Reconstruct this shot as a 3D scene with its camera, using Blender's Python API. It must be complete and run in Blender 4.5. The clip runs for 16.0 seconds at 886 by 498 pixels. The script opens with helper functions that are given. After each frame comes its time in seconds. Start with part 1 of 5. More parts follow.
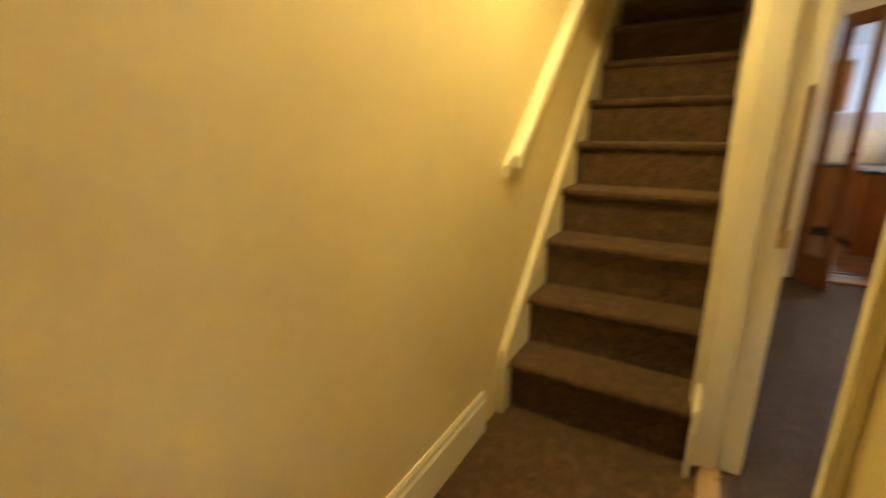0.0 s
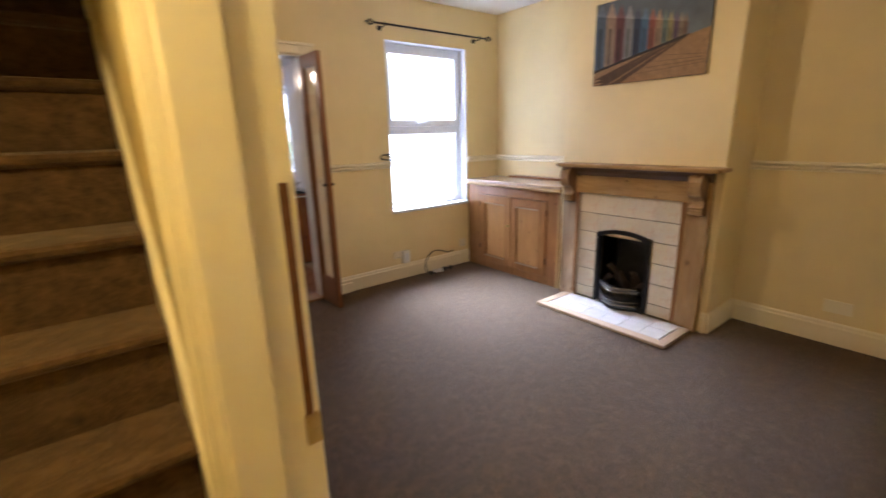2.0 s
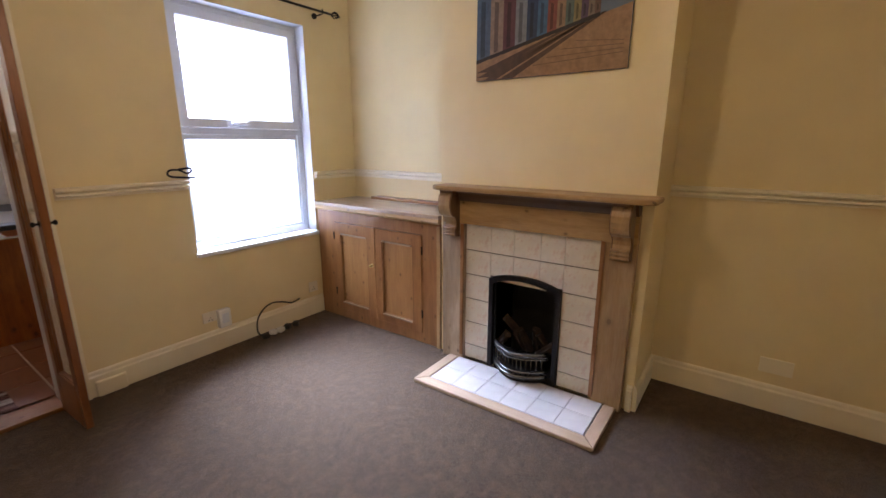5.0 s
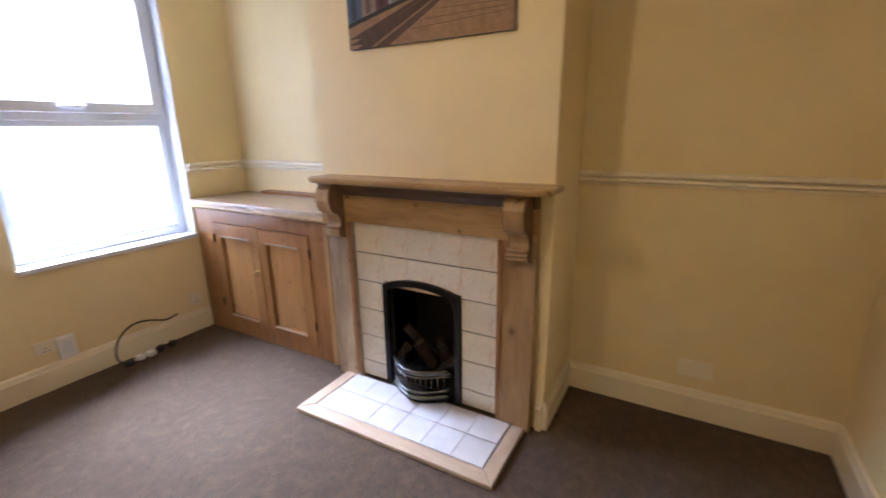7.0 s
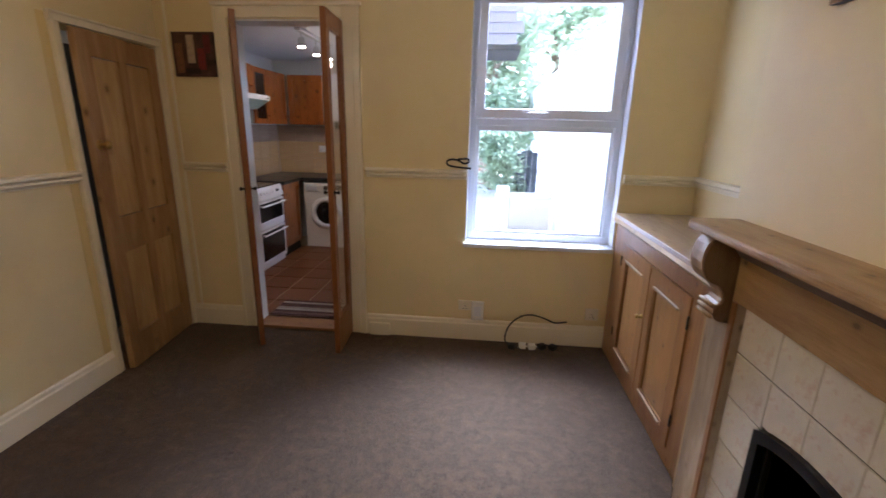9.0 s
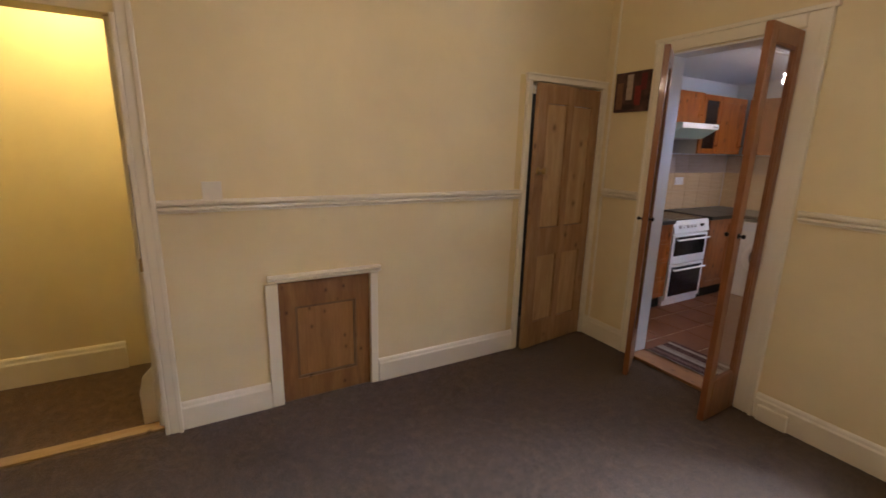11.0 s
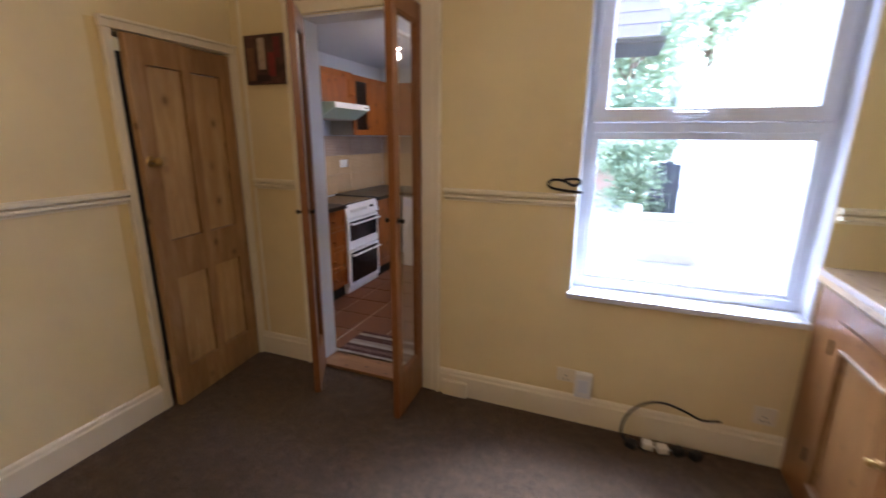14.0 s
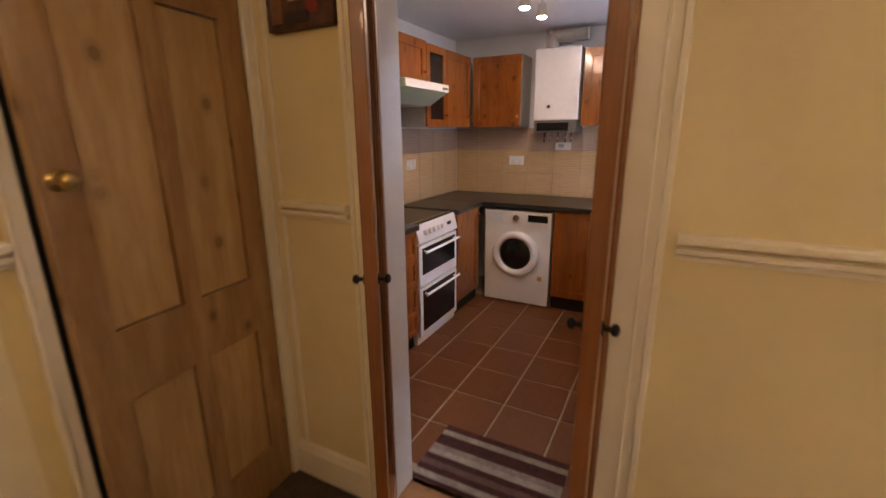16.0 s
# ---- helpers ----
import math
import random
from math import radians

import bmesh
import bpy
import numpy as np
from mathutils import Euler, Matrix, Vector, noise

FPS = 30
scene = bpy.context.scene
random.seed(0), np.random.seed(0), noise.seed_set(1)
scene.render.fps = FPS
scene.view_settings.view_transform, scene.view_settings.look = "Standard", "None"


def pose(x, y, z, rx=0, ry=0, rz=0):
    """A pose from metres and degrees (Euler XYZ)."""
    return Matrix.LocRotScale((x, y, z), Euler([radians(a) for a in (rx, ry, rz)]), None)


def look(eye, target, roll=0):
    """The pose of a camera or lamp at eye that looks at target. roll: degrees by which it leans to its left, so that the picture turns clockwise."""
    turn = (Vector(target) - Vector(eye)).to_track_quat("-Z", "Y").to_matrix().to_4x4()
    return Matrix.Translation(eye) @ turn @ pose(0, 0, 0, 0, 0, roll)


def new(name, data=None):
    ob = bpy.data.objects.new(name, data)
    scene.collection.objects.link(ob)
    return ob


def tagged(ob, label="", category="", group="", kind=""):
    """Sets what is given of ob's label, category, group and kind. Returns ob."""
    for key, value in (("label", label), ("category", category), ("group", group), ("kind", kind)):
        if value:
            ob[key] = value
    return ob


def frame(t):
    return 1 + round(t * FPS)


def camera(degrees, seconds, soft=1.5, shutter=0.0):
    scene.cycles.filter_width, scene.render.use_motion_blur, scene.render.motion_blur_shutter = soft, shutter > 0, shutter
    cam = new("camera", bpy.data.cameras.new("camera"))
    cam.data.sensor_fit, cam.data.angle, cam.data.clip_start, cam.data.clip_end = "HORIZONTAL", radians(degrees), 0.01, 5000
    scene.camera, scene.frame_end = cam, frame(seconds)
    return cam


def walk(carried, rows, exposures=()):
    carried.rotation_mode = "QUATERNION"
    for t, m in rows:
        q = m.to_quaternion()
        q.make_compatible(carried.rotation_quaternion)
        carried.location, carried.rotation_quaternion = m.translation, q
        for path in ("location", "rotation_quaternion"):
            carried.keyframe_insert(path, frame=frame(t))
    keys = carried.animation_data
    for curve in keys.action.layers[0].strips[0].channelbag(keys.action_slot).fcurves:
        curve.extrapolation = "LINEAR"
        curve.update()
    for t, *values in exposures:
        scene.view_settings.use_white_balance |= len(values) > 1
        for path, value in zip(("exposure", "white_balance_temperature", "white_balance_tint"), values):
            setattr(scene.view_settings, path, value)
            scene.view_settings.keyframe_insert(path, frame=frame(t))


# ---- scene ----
cam = camera(91.1, 16.0, shutter=0.5)
PATH = [
    (0, (-0.213, 0.238, 1.256), (-1.216, 1.888, 0.737), -0.1),
    (0.5, (-0.341, 0.442, 1.385), (-0.629, 2.366, 0.923), -1.1),
    (1, (-0.379, 0.743, 1.391), (-0.286, 2.679, 0.894), -1.3),
    (1.5, (-0.305, 1.002, 1.439), (0.257, 2.858, 0.949), -1.0),
    (2, (-0.224, 1.24, 1.459), (0.961, 2.77, 0.953), -1.6),
    (2.5, (-0.074, 1.395, 1.444), (1.261, 2.8, 0.95), -1.4),
    (3, (0.071, 1.538, 1.436), (1.608, 2.718, 0.94), -0.4),
    (3.2, (0.125, 1.596, 1.432), (1.721, 2.703, 0.958), -0.8),
    (5.3, (0.804, 2.007, 1.459), (2.384, 3.137, 0.983), 0.1),
    (5.5, (0.854, 1.997, 1.457), (2.501, 3.021, 0.971), 0.2),
    (6, (0.881, 1.949, 1.456), (2.712, 2.595, 0.975), -0.2),
    (6.5, (0.98, 1.946, 1.427), (2.811, 2.569, 0.917), -1.0),
    (7, (1.255, 1.899, 1.433), (2.93, 2.851, 0.899), -0.9),
    (7.5, (1.513, 1.925, 1.438), (2.925, 3.246, 0.927), -0.3),
    (8, (1.77, 2.039, 1.45), (2.725, 3.734, 0.987), 1.4),
    (8.5, (1.975, 2.051, 1.456), (2.24, 3.979, 0.997), 0.8),
    (9, (2.171, 2.078, 1.475), (2.002, 3.999, 0.947), 1.3),
    (9.5, (2.263, 2.186, 1.475), (1.767, 4.061, 0.986), 1.0),
    (10, (2.355, 2.237, 1.481), (1.253, 3.836, 1.006), 1.1),
    (10.2, (2.406, 2.257, 1.492), (1.091, 3.692, 1.033), 1.4),
    (11.25, (2.460, 2.245, 1.503), (0.742, 3.159, 1.045), 1.3),
    (12.3, (2.496, 2.217, 1.522), (0.931, 3.372, 1.057), 1.3),
    (12.5, (2.473, 2.264, 1.51), (1.121, 3.66, 1.039), 1.6),
    (13, (2.427, 2.404, 1.5), (1.733, 4.224, 1.045), 1.9),
    (13.5, (2.342, 2.558, 1.491), (1.969, 4.452, 0.969), 0.3),
    (14, (2.222, 2.819, 1.482), (1.519, 4.624, 0.985), 0.4),
    (14.5, (2.05, 3.077, 1.479), (1.152, 4.786, 0.956), 1.2),
    (15, (1.793, 3.321, 1.475), (0.895, 5.032, 0.961), 0.1),
    (15.5, (1.57, 3.579, 1.452), (0.608, 5.239, 0.886), 0.2),
    (16, (1.357, 3.841, 1.458), (0.459, 5.551, 0.939), -0.5),
]
walk(cam, [(t, look(eye, target, roll)) for t, eye, target, roll in PATH],
     exposures=[(0, 6.35, 6750, 16), (0.5, 6.3, 6750, 16), (1.0, 6.2, 6650, 18), (1.5, 6.15, 6600, 22), (2.2, 6.15, 6550, 26), (3, 5.9, 6420, 29), (6, 5.8, 6320, 28), (7, 6.08, 6270, 27), (8, 5.76, 6280, 28), (9.2, 5.5, 6260, 27), (10.2, 5.52, 6160, 27), (12.4, 6.3, 6480, 31), (13.5, 6.02, 6270, 28), (14.5, 5.62, 6270, 29), (15.1, 5.60, 6580, 31), (15.5, 5.88, 7450, 35), (16, 5.92, 7900, 35)])


# ---- world, sun, lamps, exposure ----
world = bpy.data.worlds.new("sky")
scene.world = world
world.use_nodes = True
wn = world.node_tree
sky = wn.nodes.new("ShaderNodeTexSky")
sky.sky_type = "NISHITA"
sky.sun_disc = False
sky.sun_elevation = radians(46)
sky.sun_rotation = radians(20)
sky.air_density, sky.dust_density, sky.ozone_density = 1.0, 0.8, 1.0
wn.links.new(sky.outputs[0], wn.nodes["Background"].inputs[0])
wn.nodes["Background"].inputs[1].default_value = 0.07


def lamp(name, kind, m, energy, colour, size=0.1, angle=0.0, size_y=0.0):
    d = bpy.data.lights.new(name, kind)
    d.energy, d.color = energy, colour
    if kind == "SUN":
        d.angle = angle
    elif kind == "AREA":
        d.shape, d.size, d.size_y = "RECTANGLE", size, size_y or size
    else:
        d.shadow_soft_size = size
    ob = new(name, d)
    ob.matrix_world = m
    return ob


lamp("sun", "SUN", look((5.0, 11.0, 7.6), (2.5, 4.0, 0)), 0.80, (0.62, 0.80, 1.0), angle=radians(40))
HALL_LAMP = (-0.49, 1.66, 2.42)
lamp("hall_bulb_light", "POINT", pose(*HALL_LAMP), 0.40, (1.0, 0.86, 0.38), 0.06)
ROOM_LAMP = (1.53, 3.02, 2.12)
lamp("room_bulb_light", "POINT", pose(*ROOM_LAMP), 0.27, (1.0, 0.82, 0.53), 0.07)
KSPOT = ((0.5, 6.17, 2.2), (0.47, 6.6, 2.2), (0.5, 6.86, 2.2))
for sp in KSPOT:
    lamp("kitchen_spot_light", "POINT", pose(sp[0], sp[1], sp[2] - 0.09), 0.014, (1.0, 0.86, 0.66), 0.035)

# ---- materials ----
def noodle(name):
    m = bpy.data.materials.new(name)
    m.use_nodes = True
    nt = m.node_tree
    return m, nt, nt.nodes["Principled BSDF"]


def coords(nt, stretch=(1, 1, 1), world_space=False):
    mp = nt.nodes.new("ShaderNodeMapping")
    mp.inputs["Scale"].default_value = stretch
    if world_space:
        g = nt.nodes.new("ShaderNodeNewGeometry")
        nt.links.new(g.outputs["Position"], mp.inputs[0])
    else:
        tc = nt.nodes.new("ShaderNodeTexCoord")
        nt.links.new(tc.outputs["Object"], mp.inputs[0])
    return mp.outputs[0]


def noise_tex(nt, vec, scale, detail=4.0, rough=0.55):
    n = nt.nodes.new("ShaderNodeTexNoise")
    n.inputs["Scale"].default_value, n.inputs["Detail"].default_value, n.inputs["Roughness"].default_value = scale, detail, rough
    nt.links.new(vec, n.inputs["Vector"])
    return n.outputs["Fac"]


def ramp(nt, fac, stops):
    r = nt.nodes.new("ShaderNodeValToRGB")
    e = r.color_ramp.elements
    while len(e) < len(stops):
        e.new(0.5)
    for el, (p, c) in zip(e, stops):
        el.position, el.color = p, (*c, 1)
    nt.links.new(fac, r.inputs[0])
    return r.outputs[0]


def mix(nt, fac, a, b, mode="MIX"):
    x = nt.nodes.new("ShaderNodeMix")
    x.data_type, x.blend_type = "RGBA", mode
    for sock, v in ((x.inputs[0], fac), (x.inputs[6], a), (x.inputs[7], b)):
        if isinstance(v, (int, float)):
            sock.default_value = v
        elif isinstance(v, tuple):
            sock.default_value = (*v, 1)
        else:
            nt.links.new(v, sock)
    return x.outputs[2]


def bump(nt, bsdf, height, strength, distance=0.002):
    b = nt.nodes.new("ShaderNodeBump")
    b.inputs["Strength"].default_value, b.inputs["Distance"].default_value = strength, distance
    nt.links.new(height, b.inputs["Height"])
    nt.links.new(b.outputs[0], bsdf.inputs["Normal"])


def shade(c, k):
    return tuple(min(1, v * k) for v in c)


def painted(name, c, rough=0.6, big=0.05, fine=160, strength=0.15, stain=None):
    """Paint or plaster: uneven at arm's length, fine roller texture."""
    m, nt, b = noodle(name)
    v = coords(nt, world_space=True)
    col = ramp(nt, noise_tex(nt, v, 1.7, 5), [(0.3, shade(c, 1 - big)), (0.7, shade(c, 1 + big))])
    if stain:
        col = mix(nt, ramp(nt, noise_tex(nt, v, 5.0, 6, 0.65), [(0.55, (0, 0, 0)), (0.8, (0.5, 0.5, 0.5))]), col, stain)
    nt.links.new(col, b.inputs["Base Color"])
    b.inputs["Roughness"].default_value = rough
    bump(nt, b, noise_tex(nt, v, fine, 3), strength)
    return m


def pine(name, dark, light, axis, rough=0.45, knots=True, coat=0.1, streak=0.0, blotch=0.0, knot_scale=9.5, knot_size=0.07):
    """Softwood with grain along the axis (0 x, 1 y, 2 z) and scattered knots."""
    m, nt, b = noodle(name)
    s = [9.0, 9.0, 9.0]
    s[axis] = 0.55
    v = coords(nt, tuple(s), world_space=True)
    wob = nt.nodes.new("ShaderNodeVectorMath")
    wob.operation = "MULTIPLY_ADD"
    wn_ = nt.nodes.new("ShaderNodeTexNoise")
    wn_.inputs["Scale"].default_value = 3.0
    nt.links.new(coords(nt, world_space=True), wn_.inputs["Vector"])
    nt.links.new(wn_.outputs["Color"], wob.inputs[0])
    wob.inputs[1].default_value = (0.9, 0.9, 0.9)
    nt.links.new(v, wob.inputs[2])
    v = wob.outputs[0]
    g = noise_tex(nt, v, 2.2, 8, 0.62)
    s2 = [60.0, 60.0, 60.0]
    s2[axis] = 1.6
    fine = noise_tex(nt, coords(nt, tuple(s2), world_space=True), 3.0, 3)
    col = ramp(nt, g, [(0.2, dark), (0.5, tuple((p + q) / 2 for p, q in zip(dark, light))), (0.8, light)])
    col = mix(nt, 0.16, col, ramp(nt, fine, [(0.35, shade(dark, 0.8)), (0.6, light)]))
    oi = nt.nodes.new("ShaderNodeObjectInfo")
    col = mix(nt, 0.25, col, ramp(nt, oi.outputs["Random"], [(0.0, shade(light, 0.75)), (1.0, shade(light, 1.1))]), "MULTIPLY")
    if streak:
        s4 = [7.0, 7.0, 7.0]
        s4[axis] = 1.1
        st = noise_tex(nt, coords(nt, tuple(s4), world_space=True), 1.6, 6, 0.7)
        col = mix(nt, ramp(nt, st, [(0.42, (0, 0, 0)), (0.66, (streak, streak, streak))]), col, shade(dark, 0.7))
    if blotch:
        s5 = [5.0, 5.0, 5.0]
        s5[axis] = 0.9
        bl = noise_tex(nt, coords(nt, tuple(s5), world_space=True), 1.1, 4, 0.6)
        col = mix(nt, ramp(nt, bl, [(0.40, (0, 0, 0)), (0.68, (blotch, blotch, blotch))]), col, shade(dark, 0.62))
        pale = noise_tex(nt, coords(nt, tuple(s5), world_space=True), 2.3, 5, 0.65)
        col = mix(nt, ramp(nt, pale, [(0.48, (0, 0, 0)), (0.72, (0.55, 0.55, 0.55))]), col, tuple(min(1, 0.85 * c + 0.07) for c in light))
    if knots:
        vo = nt.nodes.new("ShaderNodeTexVoronoi")
        vo.voronoi_dimensions = "2D"
        vo.inputs["Scale"].default_value = knot_scale
        sep, com, add = nt.nodes.new("ShaderNodeSeparateXYZ"), nt.nodes.new("ShaderNodeCombineXYZ"), nt.nodes.new("ShaderNodeMath")
        nt.links.new(coords(nt, world_space=True), sep.inputs[0])
        across = [k for k in range(3) if k != axis]
        nt.links.new(sep.outputs[across[0]], add.inputs[0])
        nt.links.new(sep.outputs[across[1]], add.inputs[1])
        squash = nt.nodes.new("ShaderNodeMath")
        squash.operation = "MULTIPLY"
        squash.inputs[1].default_value = 0.7
        nt.links.new(sep.outputs[axis], squash.inputs[0])
        nt.links.new(add.outputs[0], com.inputs[0])
        nt.links.new(squash.outputs[0], com.inputs[1])
        nt.links.new(com.outputs[0], vo.inputs["Vector"])
        k = ramp(nt, vo.outputs["Distance"], [(knot_size * 0.7, (0.8, 0.8, 0.8)), (knot_size, (0.35, 0.35, 0.35)), (knot_size * 2.0, (0, 0, 0))])
        pick = nt.nodes.new("ShaderNodeSeparateColor")
        nt.links.new(vo.outputs["Color"], pick.inputs[0])
        k = mix(nt, ramp(nt, pick.outputs[0], [(0.45, (0, 0, 0)), (0.78, (1, 1, 1))]), (0, 0, 0), k)
        col = mix(nt, k, col, shade(dark, 0.42))
    nt.links.new(col, b.inputs["Base Color"])
    b.inputs["Roughness"].default_value = rough
    b.inputs["Coat Weight"].default_value = coat
    bump(nt, b, fine, 0.2)
    return m


def plain(name, c, rough=0.4, metal=0.0, var=0.08, scale=25, strength=0.05):
    m, nt, b = noodle(name)
    v = coords(nt)
    nt.links.new(ramp(nt, noise_tex(nt, v, scale, 4), [(0.3, shade(c, 1 - var)), (0.7, shade(c, 1 + var))]), b.inputs["Base Color"])
    b.inputs["Roughness"].default_value, b.inputs["Metallic"].default_value = rough, metal
    bump(nt, b, noise_tex(nt, v, scale * 8, 2), strength)
    return m


def carpet(name, dark, light, worn):
    m, nt, b = noodle(name)
    v = coords(nt, world_space=True)
    col = ramp(nt, noise_tex(nt, v, 260, 3, 0.7), [(0.34, dark), (0.66, light)])
    col = mix(nt, ramp(nt, noise_tex(nt, v, 1.3, 6, 0.6), [(0.4, (0, 0, 0)), (0.75, (0.45, 0.45, 0.45))]), col, worn)
    col = mix(nt, ramp(nt, noise_tex(nt, v, 55, 5, 0.75), [(0.38, (0.75, 0.75, 0.75)), (0.58, (0, 0, 0))]), col, shade(dark, 0.75))
    col = mix(nt, ramp(nt, noise_tex(nt, v, 17, 6, 0.7), [(0.47, (0, 0, 0)), (0.66, (0.75, 0.75, 0.75))]), col, shade(light, 1.2))
    vo = nt.nodes.new("ShaderNodeTexVoronoi")
    vo.inputs["Scale"].default_value = 3.1
    nt.links.new(v, vo.inputs["Vector"])
    col = mix(nt, ramp(nt, vo.outputs["Distance"], [(0.03, (0.6, 0.6, 0.6)), (0.08, (0, 0, 0))]), col, shade(dark, 0.45))
    nt.links.new(col, b.inputs["Base Color"])
    b.inputs["Roughness"].default_value = 0.95
    b.inputs["Sheen Weight"].default_value = 0.3
    b.inputs["Sheen Roughness"].default_value = 0.3
    b.inputs["Sheen Tint"].default_value = (0.75, 0.62, 0.5, 1)
    bump(nt, b, noise_tex(nt, v, 330, 2), 0.9, 0.006)
    return m


CREAM = (0.80, 0.66, 0.37)
M_WALL = painted("cream_emulsion", CREAM, 0.62, 0.05, 140, 0.22, (0.74, 0.60, 0.34))
M_TRIM = painted("cream_gloss", (0.85, 0.765, 0.58), 0.32, 0.04, 60, 0.06)
M_CEIL = painted("white_emulsion", (0.82, 0.80, 0.76), 0.7, 0.03, 120, 0.2)
M_KWALL = painted("kitchen_white_paint", (0.66, 0.68, 0.71), 0.5, 0.03, 120, 0.15)
M_CARPET = carpet("brown_carpet", (0.029, 0.0147, 0.0062), (0.101, 0.0565, 0.0265), (0.099, 0.057, 0.0285))
M_STAIR = carpet("stair_carpet", (0.062, 0.032, 0.014), (0.165, 0.092, 0.042), (0.17, 0.10, 0.046))
M_PINE_V = pine("stripped_pine", (0.29, 0.165, 0.062), (0.57, 0.385, 0.175), 2, blotch=0.55, knot_scale=7.0, knot_size=0.09)
M_PINE_H = pine("stripped_pine_along", (0.31, 0.175, 0.060), (0.60, 0.395, 0.160), 1, blotch=0.35)
M_PINE_X = pine("worn_brown_pine_across", (0.24, 0.105, 0.034), (0.45, 0.23, 0.085), 0)
M_DOOR_V = pine("brown_stripped_pine", (0.33, 0.170, 0.062), (0.60, 0.385, 0.170), 2, streak=0.3, blotch=0.5, knot_scale=8.0, knot_size=0.10)
M_DPANEL_V = pine("pale_stripped_pine", (0.45, 0.262, 0.100), (0.74, 0.515, 0.25), 2, streak=0.25, blotch=0.3, knot_scale=7.5, knot_size=0.11)
# Pine darkened to carry shade: corbels, under-shelf moulding and hatch bead.
M_SHADED_V = pine("shade_dark_pine", (0.125, 0.060, 0.022), (0.28, 0.158, 0.064), 2)
M_SHADED_H = pine("shade_dark_pine_along", (0.085, 0.042, 0.017), (0.19, 0.105, 0.045), 1)
M_HATCH_V = pine("brown_varnished_pine", (0.20, 0.08, 0.021), (0.44, 0.225, 0.066), 2, 0.35, streak=0.5)
M_HPANEL_V = pine("reddish_varnished_pine", (0.28, 0.122, 0.033), (0.55, 0.295, 0.092), 2, 0.35, streak=0.5)
M_PANEL_V = pine("golden_pine", (0.31, 0.145, 0.047), (0.55, 0.31, 0.115), 2, 0.35)
M_CAB_V = pine("varnished_pine", (0.24, 0.098, 0.03), (0.47, 0.235, 0.078), 2, 0.35, streak=0.45)
M_CAB_H = pine("varnished_pine_along", (0.24, 0.098, 0.03), (0.46, 0.225, 0.072), 1, 0.35)
M_KIT_V = pine("orange_pine", (0.17, 0.038, 0.005), (0.58, 0.195, 0.028), 2, 0.28, coat=0.4, streak=0.4, knot_scale=8.0, knot_size=0.10)
M_LEAF_V = pine("door_leaf_wood", (0.20, 0.070, 0.017), (0.38, 0.152, 0.038), 2, 0.38, knots=False)
M_UPVC = plain("white_plastic", (0.70, 0.74, 0.80), 0.28, var=0.02)
M_WHITE = plain("white_enamel", (0.84, 0.84, 0.82), 0.22, var=0.02)
M_PLATE = plain("cream_plastic", (0.78, 0.70, 0.55), 0.35, var=0.03)
M_BLACK = plain("black_iron", (0.015, 0.015, 0.016), 0.35, 0.6, var=0.3)
M_SOOT = plain("sooty_iron", (0.012, 0.011, 0.010), 0.6, 0.2, var=0.4)
M_CABLE = plain("black_rubber", (0.012, 0.012, 0.012), 0.5, var=0.2)
M_CHROME = plain("polished_steel", (0.72, 0.71, 0.70), 0.18, 1.0, var=0.08)
M_GRATE = plain("tarnished_steel", (0.17, 0.165, 0.16), 0.26, 1.0, var=0.2)
M_BRASS = plain("worn_brass", (0.52, 0.36, 0.14), 0.3, 1.0, var=0.15)
M_LOG = plain("ceramic_log", (0.032, 0.018, 0.010), 0.9, var=0.5, scale=18, strength=0.6)
M_GROUT = plain("grey_grout", (0.11, 0.095, 0.075), 0.9, var=0.15)
M_HGROUT = plain("white_hearth_grout", (0.60, 0.59, 0.57), 0.9, var=0.15)
# Scuffed pine, paled further to hold window glare and moulding highlights.
M_TOP_H = pine("scuffed_glare_pine", (0.30, 0.20, 0.12), (0.58, 0.45, 0.32), 1, 0.32, coat=0.4, streak=0.3)
M_SCUFF_V = pine("scuffed_pale_pine_upright", (0.27, 0.18, 0.10), (0.60, 0.47, 0.32), 2, 0.5, coat=0.0, streak=0.5, blotch=0.6)
M_KGROUT = plain("pale_floor_grout", (0.42, 0.34, 0.25), 0.9, var=0.15)
# Near-black: shade of cavities and holes as colour; also plinths and roof boards.
M_DARK = plain("dark_shade_fill", (0.02, 0.018, 0.015), 0.9, var=0.2)
M_GLASSBLACK = plain("black_oven_glass", (0.01, 0.01, 0.012), 0.22, var=0.1)
M_WORKTOP = plain("dark_laminate", (0.020, 0.019, 0.019), 0.3, var=0.5, scale=180)
M_HOOD = plain("pale_green_enamel", (0.50, 0.66, 0.55), 0.35, var=0.04)
M_GREYPANEL = plain("grey_carcass", (0.42, 0.41, 0.38), 0.5, var=0.06)


def glass_mat(name, rough=0.0, tint=(1, 1, 1)):
    m, nt, b = noodle(name)
    b.inputs["Base Color"].default_value = (*tint, 1)
    b.inputs["Roughness"].default_value = rough
    b.inputs["Transmission Weight"].default_value = 1.0
    b.inputs["IOR"].default_value = 1.45
    return m


M_GLASS = glass_mat("clear_glass")
M_BULB = bpy.data.materials.new("glowing_bulb")
M_BULB.use_nodes = True
_b = M_BULB.node_tree.nodes["Principled BSDF"]
_b.inputs["Emission Color"].default_value, _b.inputs["Emission Strength"].default_value = (1, 0.9, 0.72, 1), 6.0


